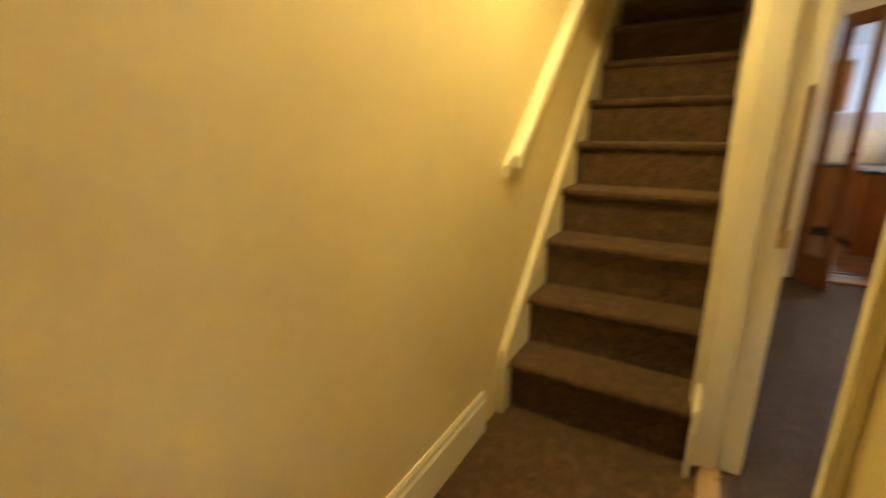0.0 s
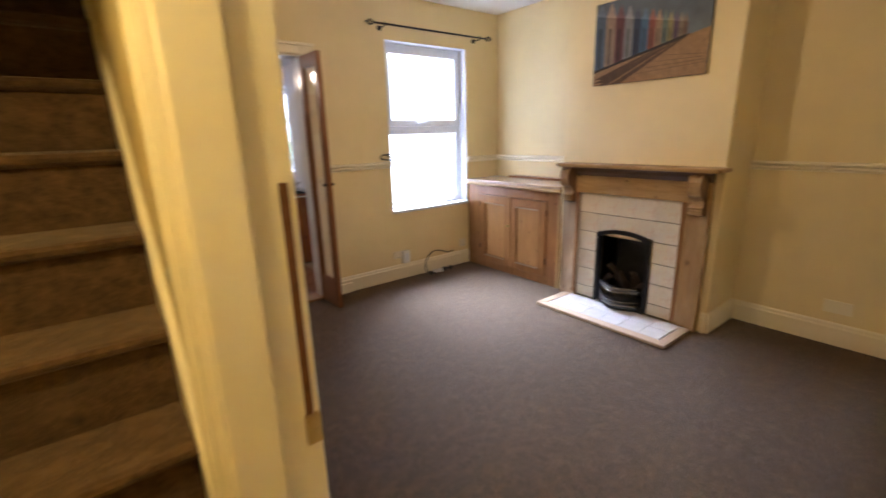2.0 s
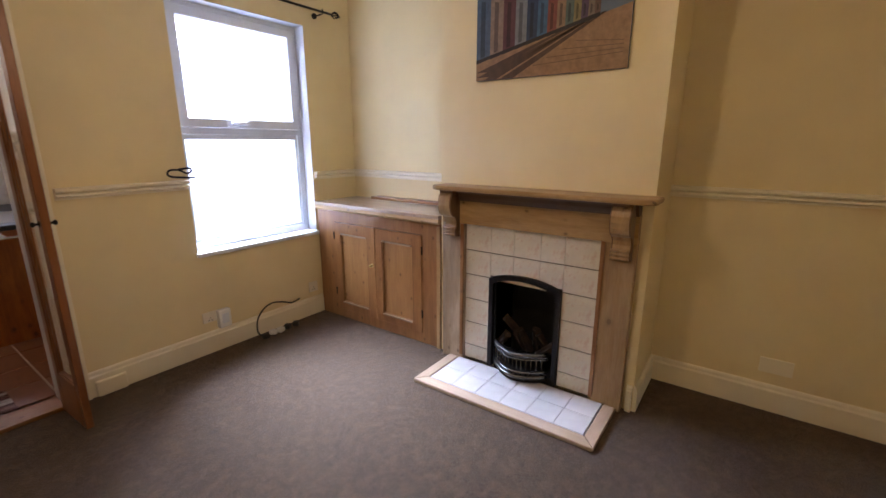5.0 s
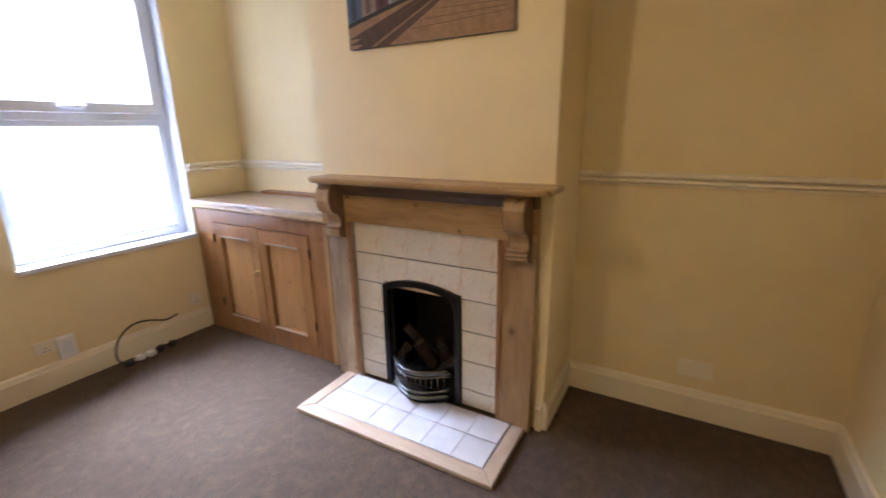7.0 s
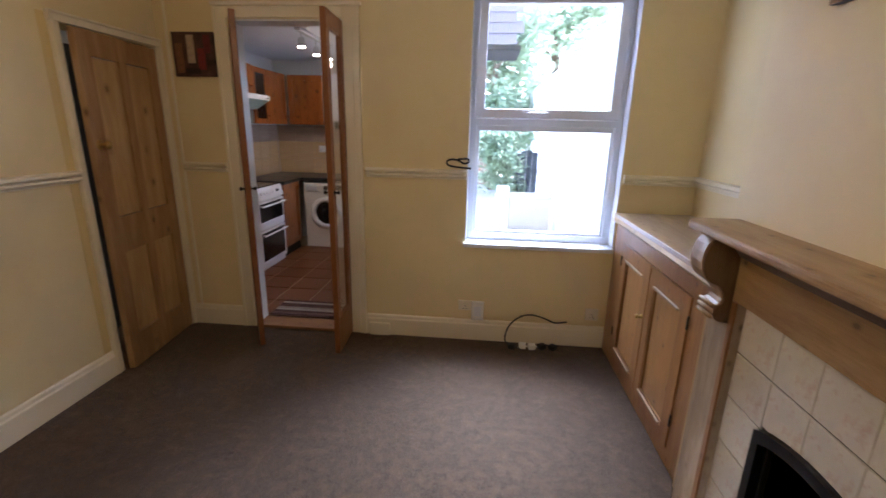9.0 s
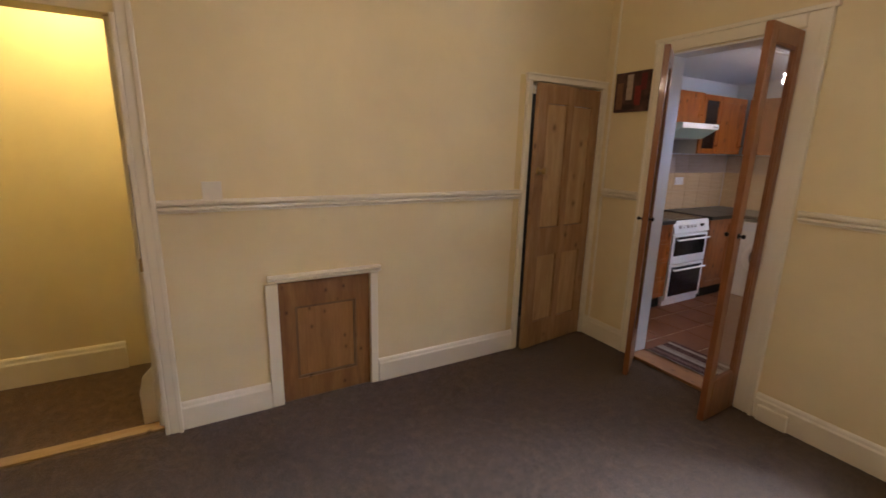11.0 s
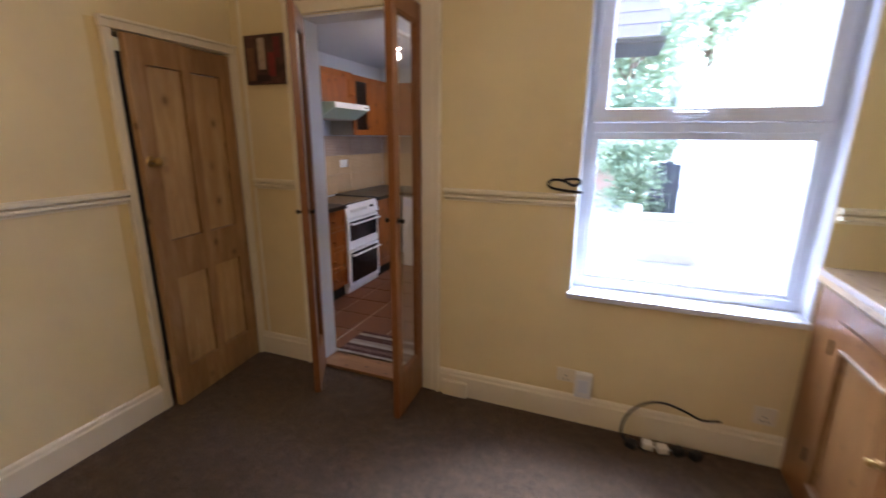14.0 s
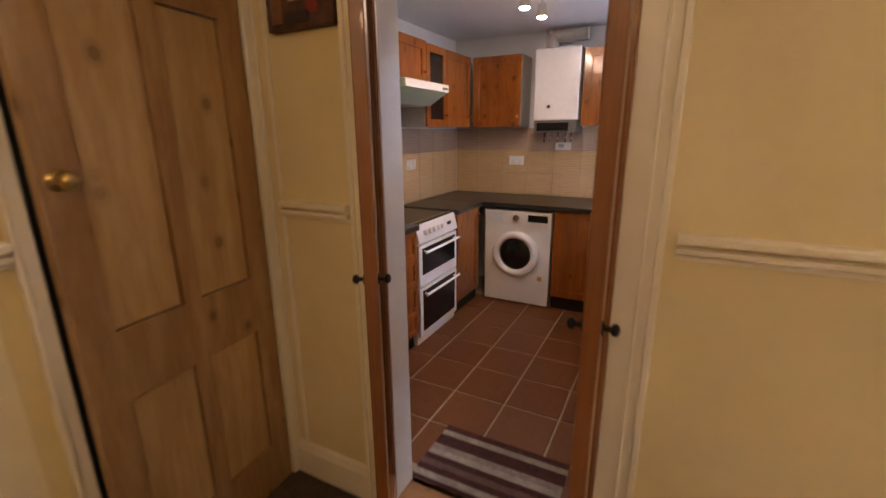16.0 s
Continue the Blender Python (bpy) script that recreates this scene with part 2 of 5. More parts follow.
def tile_mat(name, c, motif=None, rough=0.18):
    m, nt, b = noodle(name)
    v = coords(nt)
    oi = nt.nodes.new("ShaderNodeObjectInfo")
    col = ramp(nt, noise_tex(nt, v, 14, 4), [(0.3, shade(c, 0.94)), (0.7, shade(c, 1.04))])
    if motif:
        n = noise_tex(nt, v, 24, 5, 0.7)
        col = mix(nt, ramp(nt, n, [(0.54, (0, 0, 0)), (0.68, (0.65, 0.65, 0.65))]), col, motif)
    col = mix(nt, 0.5, col, ramp(nt, oi.outputs["Random"], [(0, (0.86, 0.86, 0.86)), (1, (1, 1, 1))]), "MULTIPLY")
    nt.links.new(col, b.inputs["Base Color"])
    b.inputs["Roughness"].default_value = rough
    bump(nt, b, noise_tex(nt, v, 30, 2), 0.08)
    return m


M_FTILE = tile_mat("cream_glazed_tile", (0.74, 0.68, 0.55), (0.62, 0.42, 0.30))
M_HTILE = tile_mat("white_glazed_tile", (0.62, 0.61, 0.60))
M_TERRA = tile_mat("terracotta_tile", (0.18, 0.060, 0.018), (0.12, 0.039, 0.012), 0.40)


def mosaic_mat(name, a, bcol, joint, scale=15):
    m, nt, b = noodle(name)
    br = nt.nodes.new("ShaderNodeTexBrick")
    br.inputs["Scale"].default_value = scale
    br.inputs["Color1"].default_value, br.inputs["Color2"].default_value, br.inputs["Mortar"].default_value = (*a, 1), (*bcol, 1), (*joint, 1)
    br.inputs["Mortar Size"].default_value = 0.035
    br.inputs["Brick Width"].default_value, br.inputs["Row Height"].default_value = 1.7, 0.24
    g = nt.nodes.new("ShaderNodeNewGeometry")
    sx = nt.nodes.new("ShaderNodeSeparateXYZ")
    nt.links.new(g.outputs["Position"], sx.inputs[0])
    ad = nt.nodes.new("ShaderNodeMath")
    nt.links.new(sx.outputs[0], ad.inputs[0])
    nt.links.new(sx.outputs[1], ad.inputs[1])
    cx = nt.nodes.new("ShaderNodeCombineXYZ")
    nt.links.new(ad.outputs[0], cx.inputs[0])
    nt.links.new(sx.outputs[2], cx.inputs[1])
    nt.links.new(cx.outputs[0], br.inputs["Vector"])
    nt.links.new(br.outputs["Color"], b.inputs["Base Color"])
    b.inputs["Roughness"].default_value = 0.3
    return m


M_MOSAIC = mosaic_mat("mosaic_print_tile", (0.56, 0.37, 0.18), (0.50, 0.32, 0.155), (0.66, 0.48, 0.28))
M_MOSAIC2 = mosaic_mat("mosaic_print_tile_mauve", (0.46, 0.33, 0.24), (0.41, 0.285, 0.21), (0.54, 0.42, 0.33))

# ---- building helpers ----
WORLD = {}


def box(bm, x0, x1, y0, y1, z0, z1, m=None):
    r = bmesh.ops.create_cube(bm, size=1.0, matrix=Matrix.Translation(((x0 + x1) / 2, (y0 + y1) / 2, (z0 + z1) / 2)) @ Matrix.Diagonal((abs(x1 - x0), abs(y1 - y0), abs(z1 - z0), 1)))
    if m is not None:
        bmesh.ops.transform(bm, matrix=m, verts=r["verts"])
    return r["verts"]


def cyl(bm, a, b, r0, r1=None, n=16, m=None):
    a, b = Vector(a), Vector(b)
    d = b - a
    mm = Matrix.Translation((a + b) / 2) @ d.to_track_quat("Z", "Y").to_matrix().to_4x4()
    r = bmesh.ops.create_cone(bm, cap_ends=True, segments=n, radius1=r0, radius2=r0 if r1 is None else r1, depth=d.length, matrix=mm)
    if m is not None:
        bmesh.ops.transform(bm, matrix=m, verts=r["verts"])
    return r["verts"]


def ball(bm, c, r, n=12, squash=(1, 1, 1)):
    bmesh.ops.create_uvsphere(bm, u_segments=n, v_segments=max(6, n // 2), radius=r, matrix=Matrix.Translation(c) @ Matrix.Diagonal((*squash, 1)))


def prism(bm, pts, axis, a, b):
    """The closed outline pts (pairs) pushed along an axis from a to b. Pairs are the other two axes in order x, y, z."""
    def at(p, k):
        q = list(p)
        q.insert(axis, k)
        return q
    lo = [bm.verts.new(at(p, a)) for p in pts]
    hi = [bm.verts.new(at(p, b)) for p in pts]
    bm.faces.new(lo)
    bm.faces.new(list(reversed(hi)))
    for i in range(len(pts)):
        j = (i + 1) % len(pts)
        bm.faces.new((lo[j], lo[i], hi[i], hi[j]))


def tube(bm, pts, r, n=8):
    """A round rod along a polyline."""
    pts = [Vector(p) for p in pts]
    rings = []
    for i, p in enumerate(pts):
        d = (pts[min(i + 1, len(pts) - 1)] - pts[max(i - 1, 0)]).normalized()
        u = d.cross(Vector((0, 0, 1)))
        u = (u if u.length > 1e-3 else d.cross(Vector((1, 0, 0)))).normalized()
        w = d.cross(u)
        rings.append([bm.verts.new(p + r * (math.cos(2 * math.pi * k / n) * u + math.sin(2 * math.pi * k / n) * w)) for k in range(n)])
    for a, b in zip(rings, rings[1:]):
        for k in range(n):
            bm.faces.new((a[k], a[(k + 1) % n], b[(k + 1) % n], b[k]))
    bm.faces.new(list(reversed(rings[0])))
    bm.faces.new(rings[-1])


def part(name, bm, material, parent=None, label="", bevel=0.0, smooth=False, m=None, kind=""):
    if m is not None:
        bmesh.ops.transform(bm, matrix=m, verts=bm.verts[:])
    bmesh.ops.recalc_face_normals(bm, faces=bm.faces[:])
    lo = Vector([min(v.co[i] for v in bm.verts) for i in range(3)])
    hi = Vector([max(v.co[i] for v in bm.verts) for i in range(3)])
    c = Vector(((lo.x + hi.x) / 2, (lo.y + hi.y) / 2, lo.z))
    bmesh.ops.translate(bm, vec=-c, verts=bm.verts[:])
    me = bpy.data.meshes.new(name)
    bm.to_mesh(me)
    bm.free()
    me.materials.append(material)
    if smooth:
        me.shade_smooth()
    ob = new(name, me)
    ob.location = c
    WORLD[ob] = Matrix.Translation(c)
    if parent is not None:
        ob.parent = parent
        ob.matrix_parent_inverse = WORLD[parent].inverted()
    if bevel:
        bv = ob.modifiers.new("bevel", "BEVEL")
        bv.width, bv.segments, bv.limit_method = bevel, 2, "ANGLE"
    if label or kind:
        tagged(ob, label, kind=kind)
    return ob


def thing(name, at, label, category, group="", kind=""):
    ob = new(name)
    ob.location = at
    ob.empty_display_size = 0.05
    WORLD[ob] = Matrix.Translation(at)
    return tagged(ob, label, category, group, kind)


def boxes(*bs):
    bm = bmesh.new()
    for b in bs:
        box(bm, *b)
    return bm


def structure(name, bm, material, label, category, bevel=0.0):
    return tagged(part(name, bm, material, bevel=bevel), label, category, kind="structure")


def grid_bm(us, vs, holes, n0, n1, place):
    """One closed slab over a grid of us and vs without the cells inside holes. place(u, n, v) gives the point."""
    bm = bmesh.new()
    def solid(i, j):
        if not (0 <= i < len(us) - 1 and 0 <= j < len(vs) - 1):
            return False
        u, v = (us[i] + us[i + 1]) / 2, (vs[j] + vs[j + 1]) / 2
        return not any(a < u < b and c < v < d for a, b, c, d in holes)
    made = {}
    def vert(i, j, s):
        if (i, j, s) not in made:
            made[i, j, s] = bm.verts.new(place(us[i], (n0, n1)[s], vs[j]))
        return made[i, j, s]
    for i in range(len(us) - 1):
        for j in range(len(vs) - 1):
            if not solid(i, j):
                continue
            ring = [(i, j), (i + 1, j), (i + 1, j + 1), (i, j + 1)]
            bm.faces.new([vert(*p, 0) for p in ring])
            bm.faces.new([vert(*p, 1) for p in reversed(ring)])
            for k, (di, dj) in enumerate(((0, -1), (1, 0), (0, 1), (-1, 0))):
                if not solid(i + di, j + dj):
                    p, q = ring[k], ring[(k + 1) % 4]
                    bm.faces.new((vert(*q, 0), vert(*p, 0), vert(*p, 1), vert(*q, 1)))
    return bm


def wall_bm(axis, t0, t1, a0, a1, z0, z1, holes=()):
    """A wall between t0 and t1 in thickness, a0 to a1 along, with real openings (a, b, low, high)."""
    us = sorted({a0, a1, *[h[0] for h in holes], *[h[1] for h in holes]})
    vs = sorted({z0, z1, *[h[2] for h in holes], *[h[3] for h in holes]})
    return grid_bm(us, vs, holes, t0, t1, (lambda u, n, v: (n, u, v)) if axis == "y" else (lambda u, n, v: (u, n, v)))


def rail_profile(w, h):
    """Moulded dado section: pairs of (out, up)."""
    return [(0, -h / 2), (w * 0.3, -h / 2), (w * 0.3, -h * 0.3), (w * 0.85, -h * 0.2), (w * 0.85, -h * 0.02), (w * 0.4, h * 0.04), (w * 0.4, h * 0.12), (w, h * 0.2), (w, h * 0.42), (w * 0.75, h / 2), (0, h / 2)]


def skirt_profile(w, h):
    return [(0, 0), (w, 0), (w, h * 0.78), (w * 0.7, h * 0.84), (w * 0.6, h * 0.94), (w * 0.3, h), (0, h)]


def run(bm, profile, side, face, a, b, z=0.0):
    """A moulding on a wall face. side: 'x+' means that it stands out towards +x from x = face, and so on."""
    s = 1 if side[1] == "+" else -1
    if side[0] == "x":
        prism(bm, [(face + s * o, z + u) for o, u in profile], 1, a, b)
    else:
        prism(bm, [(face + s * o, z + u) for o, u in profile], 0, a, b)


# ---- plan ----
RX, SY, NY, CZ = 3.53, 1.186, 5.0, 2.72      # dining room: east, south and north faces, ceiling
BX, BY0, BY1 = 3.067, 2.385, 3.69            # chimney breast
HX0, HX1 = -0.92, -0.13                      # hall and stairs
KX0, KX1, KY0, KY1, KZ, KC = -0.66, 1.75, 5.13, 7.99, -0.04, 2.31   # kitchen
RAIL = 1.19

structure("floor", boxes((-0.0, RX, SY, NY, -0.15, 0.0)), M_CARPET, "worn brown carpet over the dining room floor", "floor")
structure("hall_floor", boxes((HX0, -0.001, -0.9, 5.0, -0.15, 0.0), (-0.001, 0.05, -0.9, SY, -0.15, 0.0)), M_STAIR, "brown carpet in the narrow hall", "floor")
structure("ceiling", boxes((-0.13, RX + 0.2, SY - 0.2, NY + 0.2, CZ, CZ + 0.12)), M_CEIL, "white painted plaster ceiling of the dining room", "ceiling")
structure("wall_west", wall_bm("y", HX1, 0.0, 1.165, NY, 0.0, 5.2, [(1.165, 2.0, 0.0, 2.02), (2.575, 3.11, 0.0, 0.745), (4.285, 4.95, 0.0, 1.95)]), M_WALL, "cream painted partition wall beside the stairs", "wall")
structure("wall_north", wall_bm("x", NY, 5.13, -0.13, 1.8, 0.0, 2.95, [(0.5, 1.25, 0.0, 2.13)]), M_WALL, "cream painted wall with the opening to the kitchen", "wall")
structure("wall_north_window", wall_bm("x", NY, 5.27, 1.8, RX + 0.25, 0.0, 2.95, [(2.065, 3.06, 0.70, 2.333)]), M_WALL, "cream painted outer wall around the window", "wall")
structure("wall_east", boxes((RX, RX + 0.25, SY - 0.2, NY, 0.0, 2.95)), M_WALL, "cream painted wall behind the alcoves", "wall")
structure("wall_south", boxes((0.13, RX, SY - 0.2, SY, 0.0, 2.95)), M_WALL, "cream painted wall behind the radiator", "wall")
structure("chimney_breast", wall_bm("y", BX, RX, BY0, BY1, 0.0, CZ, [(2.85, 3.25, 0.0, 0.60)]), M_WALL, "cream painted chimney breast", "wall")
structure("firebox_back", boxes((BX + 0.30, BX + 0.31, 2.851, 3.249, 0.0, 0.599)), M_SOOT, "sooty black back of the fireplace", "fireplace")
# hall shell
structure("wall_hall_east", boxes((0.05, 0.18, -0.9, SY - 0.2, 0.0, 5.2), (0.05, 0.13, SY - 0.2, 1.155, 0.0, 5.2)), M_WALL, "yellow-lit cream wall beside the hall", "wall")
structure("wall_hall_west", boxes((HX0 - 0.2, HX0, -0.9, 5.6, -0.15, 5.2)), M_WALL, "yellow-lit cream hall wall", "wall")
structure("wall_hall_south", boxes((HX0, 0.18, -1.1, -0.9, -0.15, 5.2)), M_WALL, "cream wall at the end of the hall", "wall")
structure("wall_stair_head", boxes((HX0, 0.0, 5.0, 5.3, 2.72, 5.2), (HX0, HX1, 5.14, 5.3, 2.6, 2.72)), M_WALL, "cream wall at the head of the stairs", "wall")
structure("hall_ceiling", boxes((HX0, HX1, -0.9, 2.33, 2.5, 2.7), (HX1, 0.05, -0.9, 1.165, 2.5, 2.7)), M_CEIL, "white painted hall ceiling", "ceiling")
# Added out of view to keep the hall lamp off the upper steps.
structure("stair_light_block", boxes((HX0, HX1, 2.33, 2.43, 2.12, 5.2)), M_WALL, "unseen cream panel added to shade the upper stairs", "wall")
structure("stair_ceiling", boxes((HX0 - 0.2, 0.0, -0.9, 5.6, 5.2, 5.3)), M_CEIL, "white ceiling high over the stairs", "ceiling")
# kitchen shell
structure("kitchen_wall_west", boxes((KX0 - 0.2, KX0, KY0, KY1, KZ - 0.1, KC)), M_KWALL, "white kitchen wall above the tiles", "wall")
structure("kitchen_wall_north", boxes((KX0 - 0.2, KX1 + 0.25, KY1, KY1 + 0.25, KZ - 0.1, KC + 0.2)), M_KWALL, "white kitchen end wall", "wall")
structure("kitchen_wall_east", wall_bm("y", KX1, KX1 + 0.25, 5.271, KY1, KZ - 0.1, KC + 0.2, [(6.85, 7.8, 1.05, 2.1)]), M_KWALL, "white kitchen wall with the sink window", "wall")
structure("kitchen_ceiling", boxes((KX0 - 0.2, KX1 + 0.25, KY0, KY1 + 0.25, KC, KC + 0.15)), M_KWALL, "white plaster kitchen ceiling", "ceiling")
KFLOOR = structure("kitchen_floor", boxes((KX0, KX1, KY0, KY1, KZ - 0.1, KZ - 0.005)), M_KGROUT, "grouted bed under terracotta floor tiles", "floor")


def smoothed(pts, n=6):
    out = []
    P = [Vector(p) for p in pts]
    for i in range(len(P) - 1):
        a, b, c, d = P[max(i - 1, 0)], P[i], P[i + 1], P[min(i + 2, len(P) - 1)]
        for k in range(n):
            t = k / n
            out.append(0.5 * ((2 * b) + (c - a) * t + (2 * a - 5 * b + 4 * c - d) * t * t + (3 * b - a - 3 * c + d) * t ** 3))
    return out + [P[-1]]


# ---- trim ----
def dado(side, face, a, b):
    bm = bmesh.new()
    run(bm, rail_profile(0.04, 0.064), side, face, a, b, RAIL)
    structure("trim", bm, M_TRIM, "cream moulded dado rail", "dado rail")


for side, face, a, b in (("x+", 0.0, 2.062, 4.235), ("y-", NY, 0.09, 0.40), ("y-", NY, 1.384, 2.062), ("y-", NY, 3.07, RX), ("x-", RX, BY1, NY), ("x-", RX, SY, BY0), ("y+", SY, 0.2, RX)):
    dado(side, face, a, b)


def skirting(side, face, a, b, h=0.155, z=0.0):
    bm = bmesh.new()
    run(bm, skirt_profile(0.02, h), side, face, a, b, z)
    structure("baseboard", bm, M_TRIM, "cream painted skirting board", "skirting board")


for side, face, a, b in (("x+", 0.0, 2.03, 2.505), ("x+", 0.0, 3.165, 4.25), ("y-", NY, 0.02, 0.41), ("y-", NY, 1.362, 3.07), ("x-", RX, SY, BY0), ("y+", SY, 0.13, RX), ("y-", BY0, BX, RX), ("x-", BX, BY0 + 0.005, 2.42), ("x+", HX0, -0.9, 1.72)):
    skirting(side, face, a, b, 0.19 if face == HX0 else 0.155)


def architrave(name, label, bars):
    bm = bmesh.new()
    for b in bars:
        box(bm, *b)
    structure(name, bm, M_TRIM, label, "door frame", bevel=0.006)


for x0, x1, z0, z1 in ((0.066, 0.084, 0.155, 1.158), (0.066, 0.084, 1.222, 2.6), (0.40, 0.413, 0.155, 2.2)):
    structure("trim", boxes((x0, x1, NY - 0.010, NY, z0, z1)), M_TRIM, "cream bead on the wall panel", "bead", bevel=0.004)
# tall cupboard door frame
architrave("door_frame_1", "cream painted frame round the pine cupboard door", ((0.0, 0.022, 4.238, 4.284, 0, 2.0), (0.0, 0.022, 4.955, 4.998, 0, 2.0), (0.0, 0.026, 4.23, 4.998, 1.955, 2.005), (-0.13, 0.0, 4.276, 4.286, 0, 1.95), (-0.13, 0.0, 4.948, 4.96, 0, 1.95)))
for z0, z1 in ((0.156, 1.155), (1.225, 1.99)):
    structure("trim", boxes((0.0, 0.002, 4.188, 4.236, z0, z1)), painted("deep_yellow_emulsion", (0.74, 0.57, 0.25), 0.6, 0.05, 140, 0.15), "band of older deep yellow wall paint beside the door frame", "paint band")
architrave("trim", "raised outer bead of the cupboard door frame", ((0.022, 0.031, 4.238, 4.25, 0, 1.955), (0.022, 0.031, 4.985, 4.998, 0, 1.955), (0.026, 0.036, 4.23, 4.998, 1.99, 2.005)))
# kitchen opening frame
architrave("door_frame_2", "cream painted frame round the kitchen opening", ((0.415, 0.498, NY - 0.022, NY, 0, 2.2), (1.252, 1.36, NY - 0.022, NY, 0, 2.2), (0.498, 1.252, NY - 0.022, NY, 2.132, 2.2), (0.40, 1.375, NY - 0.03, NY, 2.2, 2.225)))
architrave("trim", "raised outer bead of the kitchen door frame", ((0.415, 0.432, NY - 0.033, NY - 0.022, 0, 2.2), (1.342, 1.36, NY - 0.033, NY - 0.022, 0, 2.2), (1.31, 1.318, NY - 0.027, NY - 0.022, 0, 2.13)))
structure("door_lining_2", boxes((0.498, 0.512, NY, 5.15, 0, 2.13), (1.238, 1.252, NY, 5.15, 0, 2.13), (0.512, 1.238, NY, 5.15, 2.118, 2.13)), M_WHITE, "white painted lining of the kitchen doorway", "door frame")
structure("door_sill", boxes((0.512, 1.238, NY - 0.03, 5.16, 0.0, 0.022), (0.512, 1.238, 5.13, 5.16, KZ, 0.022)), M_PINE_X, "worn brown pine threshold to the kitchen", "threshold", bevel=0.004)
# hall doorway
architrave("door_frame_3", "cream painted frame of the hall doorway", ((-0.152, -0.13, 1.962, 2.03, 0, 2.09), (-0.135, -0.05, 1.947, 1.999, 0, 2.02), (-0.05, 0.035, 1.978, 1.999, 0, 2.02), (0.0, 0.035, 1.999, 2.06, 0, 2.08), (0.03, 0.05, 1.09, 1.165, 0, 2.09), (0.05, 0.13, 1.155, 1.165, 0, 2.02), (-0.152, -0.13, 1.165, 1.962, 2.022, 2.09)))
architrave("trim", "raised outer bead of the hall door frame", ((-0.163, -0.152, 2.01, 2.03, 0, 2.09), (-0.157, -0.152, 1.975, 1.985, 0, 2.022), (0.021, 0.03, 1.09, 1.108, 0, 2.09), (0.035, 0.045, 2.04, 2.06, 0, 2.08)))
structure("door_sill_hall", boxes((-0.105, -0.03, 1.166, 1.975, 0.0, 0.014)), M_PINE_H, "bare pine threshold strip at the hall doorway", "threshold", bevel=0.003)
strike = thing("latch_plate", (0.0, 1.976, 0.89), "dark rusted steel latch plate on the door frame", "latch plate")
part("plate", boxes((0.006, 0.02, 1.974, 1.9785, 0.95, 1.39)), plain("rusted_steel", (0.17, 0.07, 0.03), 0.6, 0.4, 0.3), strike)
part("keep", boxes((0.002, 0.03, 1.966, 1.9785, 0.89, 0.95)), M_BRASS, strike, "worn brass keep")

# stairs
RISE, GOING, Y1 = 0.240, 0.220, 1.93
NSTEP = 13
stairs = thing("staircase", (-0.52, Y1, 0), "steep straight staircase covered in brown carpet", "staircase", kind="structure")
SX0, SX1 = -0.885, -0.15
for i in range(NSTEP):
    y, z = Y1 + i * GOING, (i + 1) * RISE
    bm = bmesh.new()
    prof = [(y + 0.03, z - RISE), (y + 0.03, z - 0.045), (y + 0.012, z - 0.04), (y - 0.006, z - 0.03), (y - 0.012, z - 0.016), (y - 0.006, z - 0.004), (y + 0.012, z), (y + GOING + 0.07, z + 0.003), (y + GOING + 0.07, z - RISE)]
    prism(bm, prof, 0, SX0, SX1)
    part("step", bm, M_STAIR, stairs)
for x0, x1, off in ((HX0, SX0, 0.085), (SX1, HX1, 0.05)):
    bm = bmesh.new()
    k = RISE / GOING
    ya, yb = Y1 - 0.06, Y1 + NSTEP * GOING
    prism(bm, [(ya, 0.0), (ya, 0.19), (ya + 0.02, RISE - 0.02 + off), (yb, RISE + off + (yb - Y1) * k), (yb, (yb - Y1) * k - 0.25), (Y1 + 0.28, 0.0)], 0, x0, x1)
    part("string_board", bm, M_TRIM, stairs, "cream painted string board")
structure("landing_floor", boxes((HX0, HX1, Y1 + NSTEP * GOING, 5.14, 2.85, NSTEP * RISE)), M_STAIR, "brown carpeted landing", "floor")
# rail on the wall
hr = thing("handrail", (-0.90, 1.9, 1.10), "cream painted wooden handrail on the hall wall", "handrail")
bm = bmesh.new()
prism(bm, [(1.895, 1.118), (1.91, 1.106), (4.0, 3.133), (4.0, 3.203), (1.895, 1.168)], 0, -0.902, -0.862)
part("rail", bm, M_TRIM, hr, bevel=0.012)
bm = bmesh.new()
prism(bm, [(1.865, 1.085), (1.877, 1.079), (4.0, 3.138), (4.0, 3.198), (1.865, 1.128)], 0, -0.92, -0.9)
part("backing_board", bm, M_TRIM, hr)

# hall lamp
pend = thing("pendant_lamp", (HALL_LAMP[0], HALL_LAMP[1], 2.5), "plain white pendant lamp hanging in the hall", "lamp")
bm = bmesh.new()
cyl(bm, (HALL_LAMP[0], HALL_LAMP[1], 2.5), (HALL_LAMP[0], HALL_LAMP[1], 2.475), 0.045)
cyl(bm, (HALL_LAMP[0], HALL_LAMP[1], 2.475), (HALL_LAMP[0], HALL_LAMP[1], 2.43), 0.006, n=8)
cyl(bm, (HALL_LAMP[0], HALL_LAMP[1], 2.44), (HALL_LAMP[0], HALL_LAMP[1], 2.425), 0.02, 0.02)
part("fitting", bm, M_WHITE, pend)

